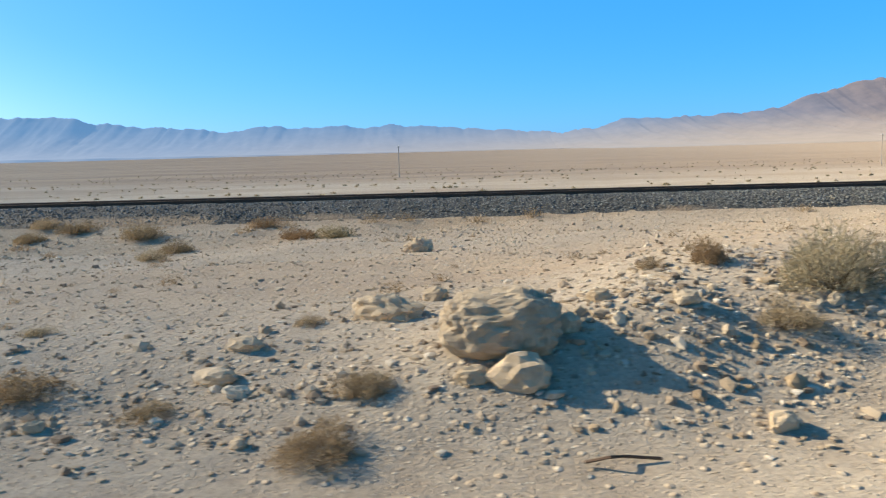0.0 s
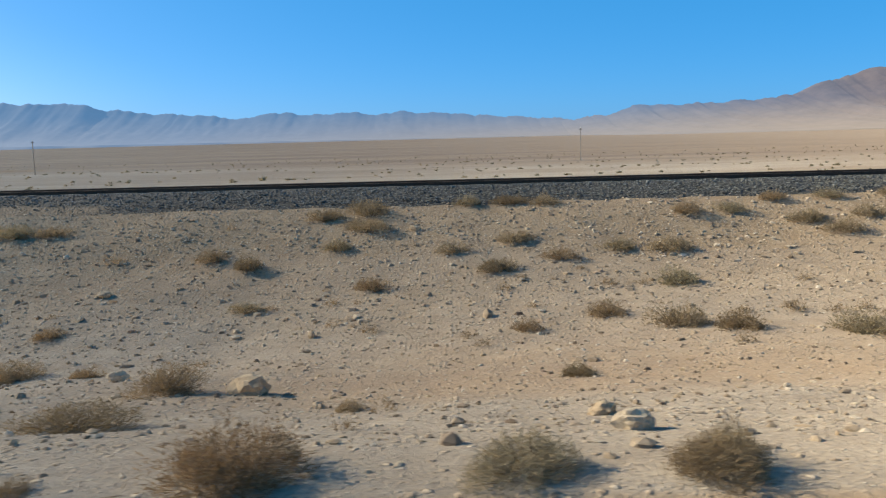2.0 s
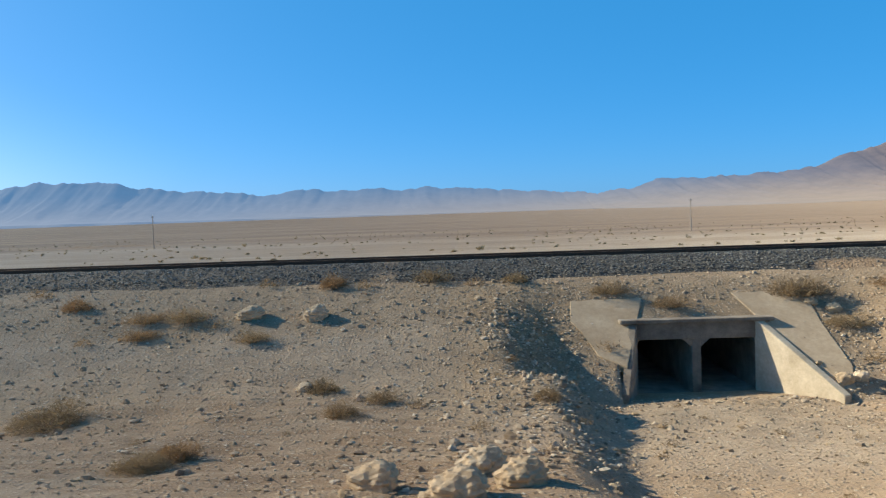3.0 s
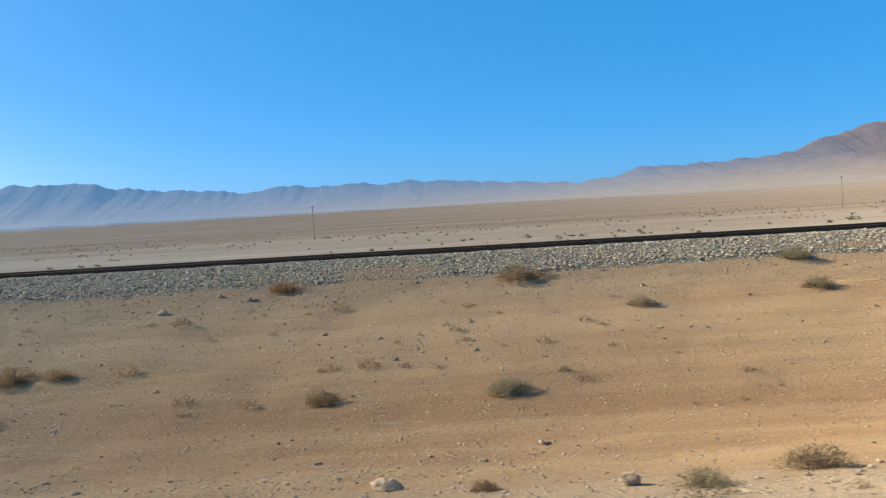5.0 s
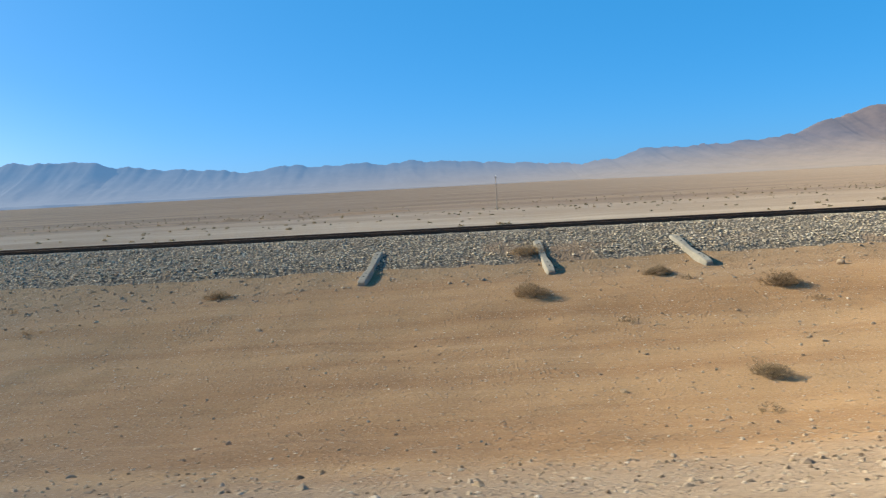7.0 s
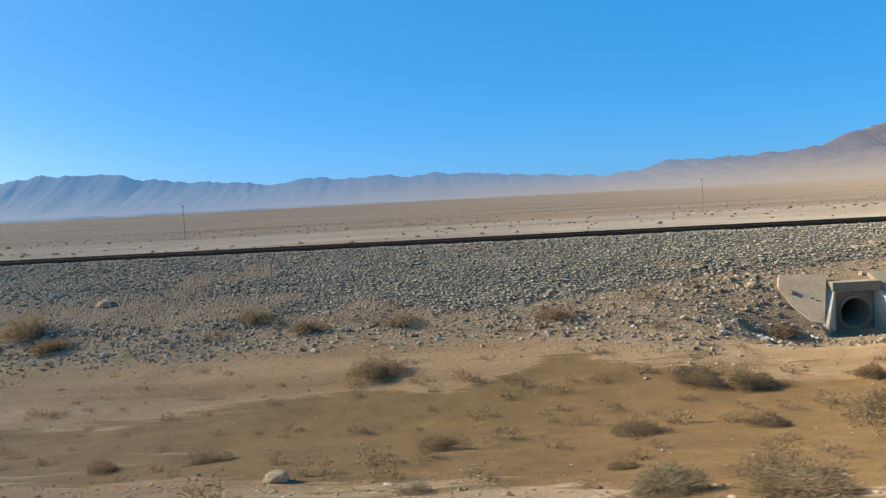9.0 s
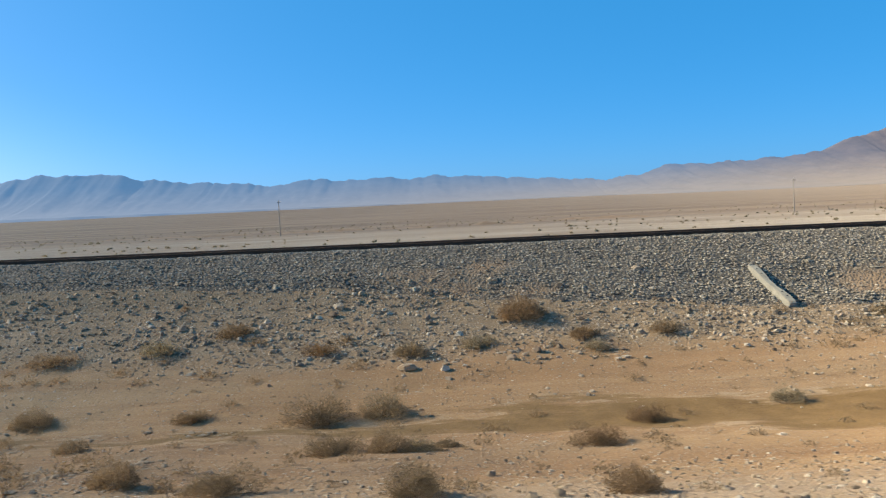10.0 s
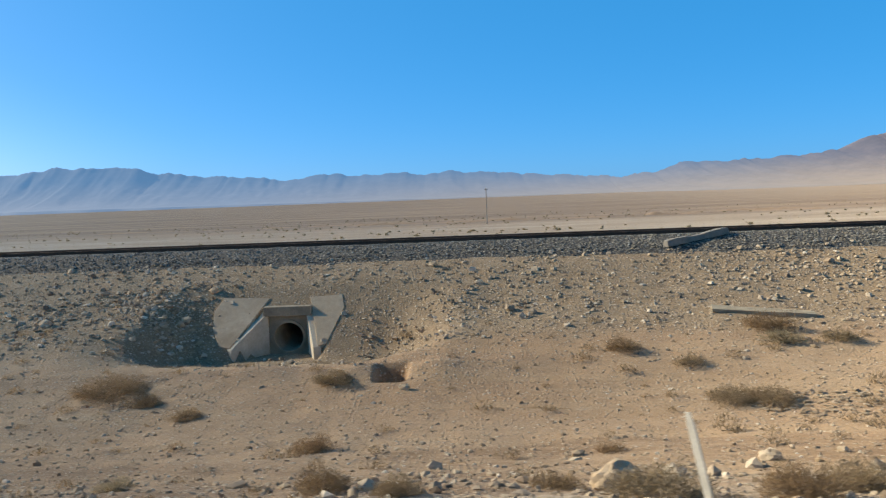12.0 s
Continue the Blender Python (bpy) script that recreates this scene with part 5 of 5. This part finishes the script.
big_shrubs((-293.0, 17.9, 1.0, .52), (-291.54, 7.07, 0.61, 0.30), (-292.98, 10.31, 0.89, 0.35), (-294.60, 13.71, 0.89, 0.37), (-295.24, 13.87, 0.99, 0.30), (-296.81, 6.32, 0.54, 0.38), (-297.48,
       5.72, 0.61, 0.35), (-298.47, 6.05, 0.82, 0.34), (-300.61, 6.39, 0.37, 0.25), (-301.31, 6.91, 0.52, 0.32), (-302.24, 11.07, 0.56, 0.32), (-302.58, 15.26, 0.88,
       0.33), (-307.03, 15.25, 1.63, 0.37))
big_shrubs((3.3, 6.7, 0.98, 0.74), (-23.13, 5.30, 0.38, 0.21), (-23.62, 5.23, 0.63, 0.43), (-25.05, 5.23, 1.11, 0.48), (-49.61, 4.59, 0.72, 0.34), (-160.29, 5.39, 0.77, 0.29), (-223.21, 6.94,
       0.74, 0.32), (-237.14, 6.32, 0.59, 0.32), (-250.63, 10.87, 0.55, 0.25), (-263.43, 13.68, 0.69, 0.47), (-268.79, 14.03, 1.11, 0.40), (-270.20, 14.12, 1.01, 0.38),
       (-272.79, 5.60, 0.80, 0.36), (-273.43, 5.73, 0.65, 0.33), (-274.08, 12.42, 0.98, 0.49), (-282.24, 12.12, 1.04, 0.50), (-284.84, 12.21, 0.92, 0.42), (-287.49,
       14.20, 1.22, 0.51), green=True)
TUFT_SPOTS = []
TUFT_SPOTS += [(10.4, 23.1, 0.67), (2.4, 23.2, 0.84), (0.8, 22.9, 0.66), (-1.4, 23.3, 0.67), (-2.3, 23.0, 0.75), (-3.9, 10.7, 0.39), (-4.7, 22.2, 0.80), (-5.8, 21.9,
       0.71), (-10.8, 16.0, 0.58), (-11.3, 20.1, 0.73), (-13.4, 17.1, 0.56), (-15.2, 12.8, 0.42), (-16.0, 16.9, 0.61), (-16.5, 13.7, 0.45), (-19.3, 17.8, 0.64), (-19.4,
       13.5, 0.49), (-21.3, 23.6, 0.68), (-21.9, 21.4, 0.62), (-23.9, 13.7, 0.45), (-25.8, 17.9, 0.65), (-28.6, 11.3, 0.33), (-29.3, 16.1, 0.58), (-29.3, 14.2, 0.52),
       (-31.5, 14.0, 0.46), (-34.5, 20.4, 0.74), (-35.9, 13.0, 0.42), (-36.0, 20.9, 0.76), (-37.9, 20.0, 0.65), (-39.9, 13.8, 0.30), (-43.6, 14.5, 0.52)]
TUFT_SPOTS += [(-46.6, 17.2, 0.50), (-49.8, 13.7, 0.40), (-51.7, 14.7, 0.48), (-58.8, 19.8, 0.65), (-59.7, 13.5, 0.44), (-60.3, 16.8, 0.61), (-62.7, 15.7, 0.57), (-63.8,
       16.8, 0.61), (-64.8, 15.8, 0.57), (-65.2, 19.6, 0.71), (-71.6, 20.2, 0.73), (-75.0, 13.9, 0.50), (-75.0, 22.9, 0.75), (-76.2, 15.6, 0.57), (-78.2, 22.8, 0.82),
       (-81.2, 23.3, 0.76), (-81.9, 20.4, 0.59), (-85.0, 19.4, 0.56), (-88.0, 22.8, 0.83), (-119.5, 14.7, 0.37), (-122.6, 14.7, 0.43), (-126.8, 15.9, 0.58), (-128.0,
       20.7, 0.60), (-128.8, 14.0, 0.46), (-130.1, 14.3, 0.52), (-131.9, 19.7, 0.71), (-132.0, 16.4, 0.59), (-136.7, 16.4, 0.54), (-137.7, 13.9, 0.35), (-138.3, 14.0,
       0.30)]
TUFT_SPOTS += [(-138.4, 16.6, 0.48), (-139.7, 22.1, 0.72), (-143.2, 20.2, 0.73), (-144.0, 20.5, 0.59), (-146.0, 21.3, 0.77), (-152.6, 18.8, 0.55), (-153.3, 13.3, 0.43),
       (-154.1, 23.8, 0.86), (-155.2, 13.3, 0.48), (-157.7, 13.4, 0.48), (-159.0, 21.1, 0.61), (-159.3, 14.3, 0.52), (-171.0, 17.2, 0.50), (-205.8, 12.7, 0.37), (-206.5,
       17.8, 0.51), (-206.5, 14.2, 0.41), (-209.6, 19.2, 0.69), (-209.9, 16.6, 0.60), (-218.5, 21.7, 0.63), (-219.9, 20.9, 0.76), (-220.2, 18.9, 0.69), (-222.0, 17.4,
       0.50), (-224.0, 15.9, 0.46), (-227.5, 10.1, 0.37), (-231.4, 20.0, 0.72), (-231.4, 11.4, 0.33), (-234.4, 11.8, 0.43), (-237.9, 18.9, 0.62), (-240.2, 18.2, 0.59),
       (-240.3, 19.1, 0.69)]
TUFT_SPOTS += [(-240.5, 13.8, 0.50), (-241.6, 17.3, 0.63), (-241.6, 20.3, 0.59), (-247.2, 10.8, 0.39), (-252.3, 17.4, 0.63), (-252.8, 19.2, 0.70), (-253.7, 12.8, 0.37),
       (-255.1, 19.4, 0.70), (-255.6, 17.1, 0.62), (-257.8, 17.7, 0.51), (-258.1, 13.5, 0.39), (-259.0, 17.3, 0.50), (-259.7, 17.3, 0.50), (-260.9, 16.3, 0.47), (-261.6,
       18.8, 0.68), (-262.2, 17.4, 0.63), (-264.6, 16.6, 0.48), (-268.7, 19.2, 0.69), (-270.8, 19.9, 0.72), (-275.5, 20.1, 0.58), (-276.2, 16.2, 0.59), (-277.1, 19.2,
       0.70), (-283.2, 18.9, 0.68), (-285.8, 18.4, 0.60), (-286.8, 13.5, 0.49), (-287.1, 19.3, 0.70), (-289.2, 19.0, 0.69), (-289.4, 16.3, 0.59), (-294.4, 16.0, 0.46),
       (-296.8, 15.5, 0.51)]
TUFT_SPOTS += [(-297.5, 16.2, 0.53), (-299.7, 13.5, 0.49), (-301.4, 19.9, 0.58)]


# scrub on the stretches between
wild = random.Random(23)
for low, high, count in ((-112, -90, 11), (-203, -180, 12)):
    shrubs(*[(wild.uniform(low, high), wild.choice((8.5, 13.5, 14.5, 18, 20.5, 22.3)) + wild.uniform(-1, .6), wild.uniform(.4, .95)) for _ in range(count)])


def clear_of_culverts(x, y):
    ok = np.ones(len(x), bool)
    for mid, half in CULVERTS:
        ok &= ~((np.abs(x - mid) < half + .25) & (y > (19.6 if half > 1 else 20.3)) & (y < 21.6))
        ok &= ~((np.abs(x - mid) < half + 1.3) & (y > 19.6) & (y < 21.9) & (np.sin(x * 91.7 + y * 57.3) < .72))      # a few lie on the aprons
    return ok


def small_tufts():
    """Low tufts between the shrubs, too many to count."""
    rng = np.random.default_rng(77)
    vs, fs, base = [], [], 0
    spots = list(TUFT_SPOTS)
    for _ in range(4200):
        x, y = rng.uniform(-335, 25), rng.uniform(6, 22.5)
        thick = vnoise(x * .08, y * .2, 95) + (.5 if x < -205 else -.45 if x < -95 else -.1) - (.5 if y > 19 else 0)
        if thick > rng.uniform(-.7, .9):
            spots.append((x, y, rng.uniform(.14, .5) ** 1.2))
    for low, high, near, far, count in ((-228, -212.5, 8, 16, 150), (-297, -255, 6.3, 11.5, 330), (-297, -262, 11, 17, 130)):      # thicker mats of scrub
        for _ in range(count):
            x, y = rng.uniform(low, high), rng.uniform(near, far)
            if vnoise(x * .3, y * .5, 96) > rng.uniform(-.8, .4):
                spots.append((x, y, rng.uniform(.25, .7)))
    pick = [shrub_meshes(i + 61, .6, 1.4, DRY, 170, 2.1) for i in range(4)]
    shapes = []
    for _, leaf in pick:
        v = np.array([p.co[:] for p in leaf.vertices])
        f = np.array([p.vertices[:] for p in leaf.polygons])
        shapes.append((v, f))
    for x, y, w in spots:
        v, f = shapes[rng.integers(0, 4)]
        a = rng.uniform(0, 6.28)
        c, s = math.cos(a), math.sin(a)
        q = np.stack([v[:, 0] * c - v[:, 1] * s, v[:, 0] * s + v[:, 1] * c, v[:, 2] * 1.15], 1) * w * 1.15 + np.array([x, y, ground_at(x, y)])
        vs.append(q)
        fs.append(f + base)
        base += len(q)
    tagged(new("dry_tufts", mesh_from("dry_tufts", np.concatenate(vs), np.concatenate(fs), DRY)), "sparse low dry tufts of desert scrub", "scrub", kind="stuff")


small_tufts()


# ---- loose stones, gravel and ballast, too many to count ----
def pebble_shapes(rng, count, level):
    if level > 0:
        v, f = icosphere(1)
    else:                        # broken stones: a four-sided foot and a three-sided top; level -1 is half sunk
        low, high = (-.1, .62) if level < 0 else (-.55, .6)
        v = np.array([(math.cos(a), math.sin(a), low) for a in (0, 1.5, 3.2, 4.6)] + [(.62 * math.cos(a), .62 * math.sin(a), high) for a in (.5, 2.6, 4.7)])
        f = np.array([(0, 1, 4), (1, 5, 4), (1, 2, 5), (2, 3, 5), (3, 6, 5), (3, 0, 6), (0, 4, 6), (4, 5, 6)])
    out = []
    for _ in range(count):
        q = v * rng.uniform(.55 if level > 0 else .7, 1.2, (len(v), 1)) * rng.uniform(.65, 1.2, 3)
        q[:, 2] *= rng.uniform(.6, 1.15)
        out.append(q)
    return np.array(out), f


def scatter(name, x, y, size, mat, label, category, seed, level=1, lift=.2, flat=.62, tilt=0.0):
    rng = np.random.default_rng(seed)
    shapes, f = pebble_shapes(rng, 24, level)
    keep = clear_of_culverts(x, y)
    x, y, size = x[keep], y[keep], size[keep]
    n = len(x)
    z = height(x, y) + tilt
    v = shapes[rng.integers(0, len(shapes), n)]
    a = rng.uniform(0, 2 * np.pi, n)
    c, s = np.cos(a)[:, None], np.sin(a)[:, None]
    q = np.stack([v[..., 0] * c - v[..., 1] * s, v[..., 0] * s + v[..., 1] * c, v[..., 2] * flat + lift * rng.uniform(.2, 1.5, n)[:, None]], -1) * (size * .5)[:, None, None]
    q += np.stack([x, y, z], -1)[:, None, :]
    k = v.shape[1]
    faces = (f[None] + (np.arange(n) * k)[:, None, None]).reshape(-1, 3)
    tagged(new(name, mesh_from(name, q.reshape(-1, 3), faces, mat)), label, category, kind="stuff")


rng = np.random.default_rng(3)
n = 190000
x, y = rng.uniform(-338, 26, n), rng.uniform(4.6, 22.6, n)
keep = rng.uniform(0, 1, n) < stony_at(x, y) ** 1.3 * (.72 - .3 * step(9, 15, y) * (1 - .6 * step(-100, -85, x)))
size = (.03 + .045 * rng.uniform(0, 1, n) ** 1.8) * (1 + .35 * (1 - step(-262, -250, x)))
scatter("loose_pebbles", x[keep], y[keep], size[keep], STONE, "scattered pale limestone pebbles", "pebbles", 4, -1, .05, .95)

n = 42000
x, y = rng.uniform(-338, 26, n), rng.uniform(4.6, 22.6, n)
keep = rng.uniform(0, 1, n) < stony_at(x, y) ** 1.4 * .9
size = .06 + .06 * rng.uniform(0, 1, n) ** 2.5 + .15 * rng.uniform(0, 1, n) ** 16
size *= .8 + .3 * step(-95, -60, x) * (1 - step(-9, -5, x)) + .15 * (1 - step(6.5, 9, y))
close = keep & (y < 9.5)
scatter("loose_stones", x[close], y[close], size[close], STONE, "scattered pale limestone cobbles", "stones", 14, 1, .06, .62)
close = keep & (y >= 9.5)
scatter("loose_stones", x[close], y[close], size[close], STONE, "scattered pale limestone cobbles", "stones", 15, 0, .12, .7)

centres = ((2.4, 6.6, 1.5), (4.6, 7.8, 1.6), (-3.5, 5.8, 2.0), (-74.5, 16.5, 2.2), (-73.4, 19.6, 1.0), (-73.7, 20.8, .9), (-73.0, 17.0, .9), (-307.6, 20.6, .9), (-308.6, 21.3, 1.0),  (-73.7, 15.2, .8), (-73.5, 13.6, .8), (-74.2, 12.2, 1.0), (-72.6, 18.0, .5), (-66.0, 19.2, .6), (-65.4, 20.6, .7), (-75, 12.0, 2.0), (-76, 9.4, 1.4), (-64, 19.0, 1.6), (-61, 14.5, 2.2),
           (-308, 19.8, 1.6), (-217.5, 20.6, 1.2), (-300.5, 19.3, 1.5), (-262, 8.2, 3.0), (-281, 8.4, 3.0), (-206, 7.6, 3.0), (-236.5, 18.0, 1.2), (-248, 17.6, 1.0), (-22.5, 19.6, 1.6), (-11, 18.5, 1.4), (-290, 6.6, 3.2), (-284, 6.8, 3.0), (-296, 6.4, 2.6), (-302, 6.3, 2.4), (-277, 6.7, 2.6), (-270.5, 6.6, 2.6), (-287, 7.6, 3))
centres += ((-1.9, 5.5, .6), (-1.2, 5.9, .7), (-3.6, 5.6, .8), (1.0, 6.1, .6), (2.6, 5.7, .8), (2.0, 6.5, .7), (3.3, 6.2, .8), (2.4, 6.6, 1.6), (4.2, 7.6, 1.8), (3.2, 7.2, 1.4), (1.2, 7.0, 1.0), (5.5, 9.0, 2.0), (2.4, 5.9, 1.4), (-1.5, 6.4, 1.6), (-4.5, 6.2, 2.0), (-22.8, 19.8, .8), (-23.2, 19.6, .9), (-73.3, 18.9, .9), (-72.9, 20.2, .8), (-73.9, 20.3, 1.0),
            (-307.8, 20.9, .9), (-307.3, 20.2, .7), (-308.8, 20.4, 1.0), (-308.2, 21.6, 1.0), (-309.6, 20.7, 1.2), (-55, 17.5, 3), (-47, 18.2, 3), (-40, 17.5, 3), (-52, 14.6, 3), (-62, 17, 2.5), (-83, 17.5, 3), (-86, 14, 3), (-80, 12, 3))
counts = [300 if a < -255 and b < 9 else 130 for a, b, r in centres]
x = np.concatenate([rng.normal(a, r, k) for (a, b, r), k in zip(centres, counts)])
y = np.concatenate([rng.normal(b, r * .55, k) for (a, b, r), k in zip(centres, counts)])
keep = (y > 4.7) & (y < 22.4)
size = (.05 + .09 * rng.uniform(0, 1, len(x)) ** 2 + .2 * rng.uniform(0, 1, len(x)) ** 14) * (1 - .35 * step(-8, -5, x))
scatter("rubble", x[keep], y[keep], size[keep], STONE, "heaps of broken limestone rubble", "rubble", 24, 1, .12, .7)

n = 160000
x, y = rng.uniform(-338, 26, n), rng.uniform(14.5, 24, n)
weight = grit_at(x, y) ** 1.2 * (.3 + .7 * (1 - step(-205, -170, x)) + .35 * step(-96, -78, x) * (1 - step(-34, -24, x)))
weight = weight * (1 - (1 - step(-262, -252, x)) * (.8 - .6 * step(-.2, .7, vnoise(x * .28, y * .55, 171) + .5 * vnoise(x * 1.1, y * 1.4, 172))))
keep = (rng.uniform(0, 1, n) < weight * 1.1) & (y < toe_at(x) + .4)
size = .05 + .08 * rng.uniform(0, 1, n) ** 2 + .14 * rng.uniform(0, 1, n) ** 16
scatter("bank_gravel", x[keep], y[keep], size[keep], GRAVEL, "coarse grey-brown gravel covering the railway bank", "gravel", 5, -1, .08, .95)

n = 32000
x, y = rng.uniform(-338, -190, n), rng.uniform(17.2, 24, n)
keep = (rng.uniform(0, 1, n) < grit_at(x, y) ** 1.5 * (.2 + .65 * step(-.1, .6, vnoise(x * .35, y * .5, 141))) * (1 - .35 * (1 - step(-262, -252, x)))) & (y < toe_at(x) + .6)
size = .09 + .10 * rng.uniform(0, 1, n) ** 2 + .16 * rng.uniform(0, 1, n) ** 14
scatter("bank_stones", x[keep], y[keep], size[keep], STONE, "larger pale stones strewn over the railway bank", "stones", 25, 0, .4, .75)

n = 16000
x, y = rng.uniform(-295, -254, n), rng.uniform(9.8, 14.2, n)
keep = vnoise(x * .18, y * .6, 151) + .4 * vnoise(x * .9, y * 1.5, 152) > .04 + .5 * rng.uniform(-.3, 1, n)
size = .07 + .11 * rng.uniform(0, 1, n) ** 2
scatter("mud_flakes", x[keep], y[keep], size[keep], FLAKE, "cracked dry mud flakes on the ditch floor", "mud", 26, 0, .5, .22)

n = 135000
x = rng.uniform(-338, 26, n)
y = toe_at(x) - .25 + rng.uniform(0, 1, n) ** .95 * (25.95 - toe_at(x))
wide = np.clip((25.75 - toe_at(x)) / 4.8, .3, 1)
keep = (y < 25.75) & (rng.uniform(0, 1, n) < wide * (1 - .8 * soil_at(x, y)))
size = rng.uniform(.055, .12, n)
scatter("ballast_stones", x[keep], y[keep], size[keep], BALLAST, "loose grey crushed stones of the ballast", "ballast", 6, -1, .25, .95, tilt=.05)


# ---- scrub and low earth banks on the plain beyond the railway ----
def plain_scrub():
    rng = np.random.default_rng(15)
    v, f = shapes_of_scrub(rng)
    n = 4200
    d = 70 + 330 * rng.uniform(0, 1, n) ** 1.1
    x = -150 + rng.uniform(-1, 1, n) * (190 + d * .62)
    ok = vnoise(x * .02, d * .05, 111) + .5 * vnoise(x * .09, d * .2, 112) > rng.uniform(-.6, 1.0, n)
    x, d = x[ok], d[ok]
    w = rng.uniform(.35, 1.2, len(x)) * (1 + .5 * (rng.uniform(0, 1, len(x)) > .97))
    z = height(x, d)
    q = v[rng.integers(0, len(v), len(x))] * (w[:, None, None] * np.array([1, 1, .75])) + np.stack([x, d, z], -1)[:, None, :]
    faces = (f[None] + (np.arange(len(x)) * v.shape[1])[:, None, None]).reshape(-1, 3)
    tagged(new("plain_scrub", mesh_from("plain_scrub", q.reshape(-1, 3), faces, OLIVE)), "distant low scrub dotted over the plain", "scrub", kind="stuff")


def shapes_of_scrub(rng):
    out = []
    for _ in range(12):
        a = rng.uniform(0, 2 * np.pi, 26)
        e = np.arccos(rng.uniform(.05, 1, 26))
        d = np.stack([np.sin(e) * np.cos(a), np.sin(e) * np.sin(a), np.cos(e)], 1)
        v, f = blades(rng, d * .12, d, rng.uniform(.25, .5, 26), np.full(26, .1))
        out.append(v)
    return np.array(out), f


plain_scrub()


def earth_bank(x0, x1, y, high, seed):
    """A low bank of pushed-up soil on the plain."""
    u = np.arange(x0, x1, .8)
    prof = ((-3.2, 0), (-1.6, .55), (-.5, 1), (.6, .9), (2.0, .4), (3.4, 0))
    a, k = np.meshgrid(u, np.arange(6))
    off = np.array([p[0] for p in prof])[k]
    up = np.array([p[1] for p in prof])[k]
    ends = step(x0, x0 + 6, a) * (1 - step(x1 - 6, x1, a))
    tall = high * ends * np.clip(.55 + .6 * vnoise(a * .12, 0 * a, seed) + .25 * vnoise(a * .6, k * .9, seed + 1), 0, 2)
    yy = y + off + 2.5 * vnoise(a * .03, 0 * a, seed + 2)
    z = height(a, yy) - .12 + up * tall
    q = np.arange(a.size).reshape(a.shape)
    f = np.stack([q[:-1, :-1], q[:-1, 1:], q[1:, 1:], q[1:, :-1]], -1).reshape(-1, 4)
    tagged(new("earth_bank", mesh_from("earth_bank", np.stack([a, yy, z], -1).reshape(-1, 3), f, EARTH, True)), "low bank of bulldozed brown earth on the plain", "earth bank", "earth banks")


for x0, x1, y, high, seed in ((-335, -252, 236, .8, 121), (-246, -224, 238, 1.5, 124), (-214, -186, 240, .9, 127), (-226, -172, 262, .8, 130), (-420, -330, 250, .9, 133)):
    earth_bank(x0, x1, y, high, seed)
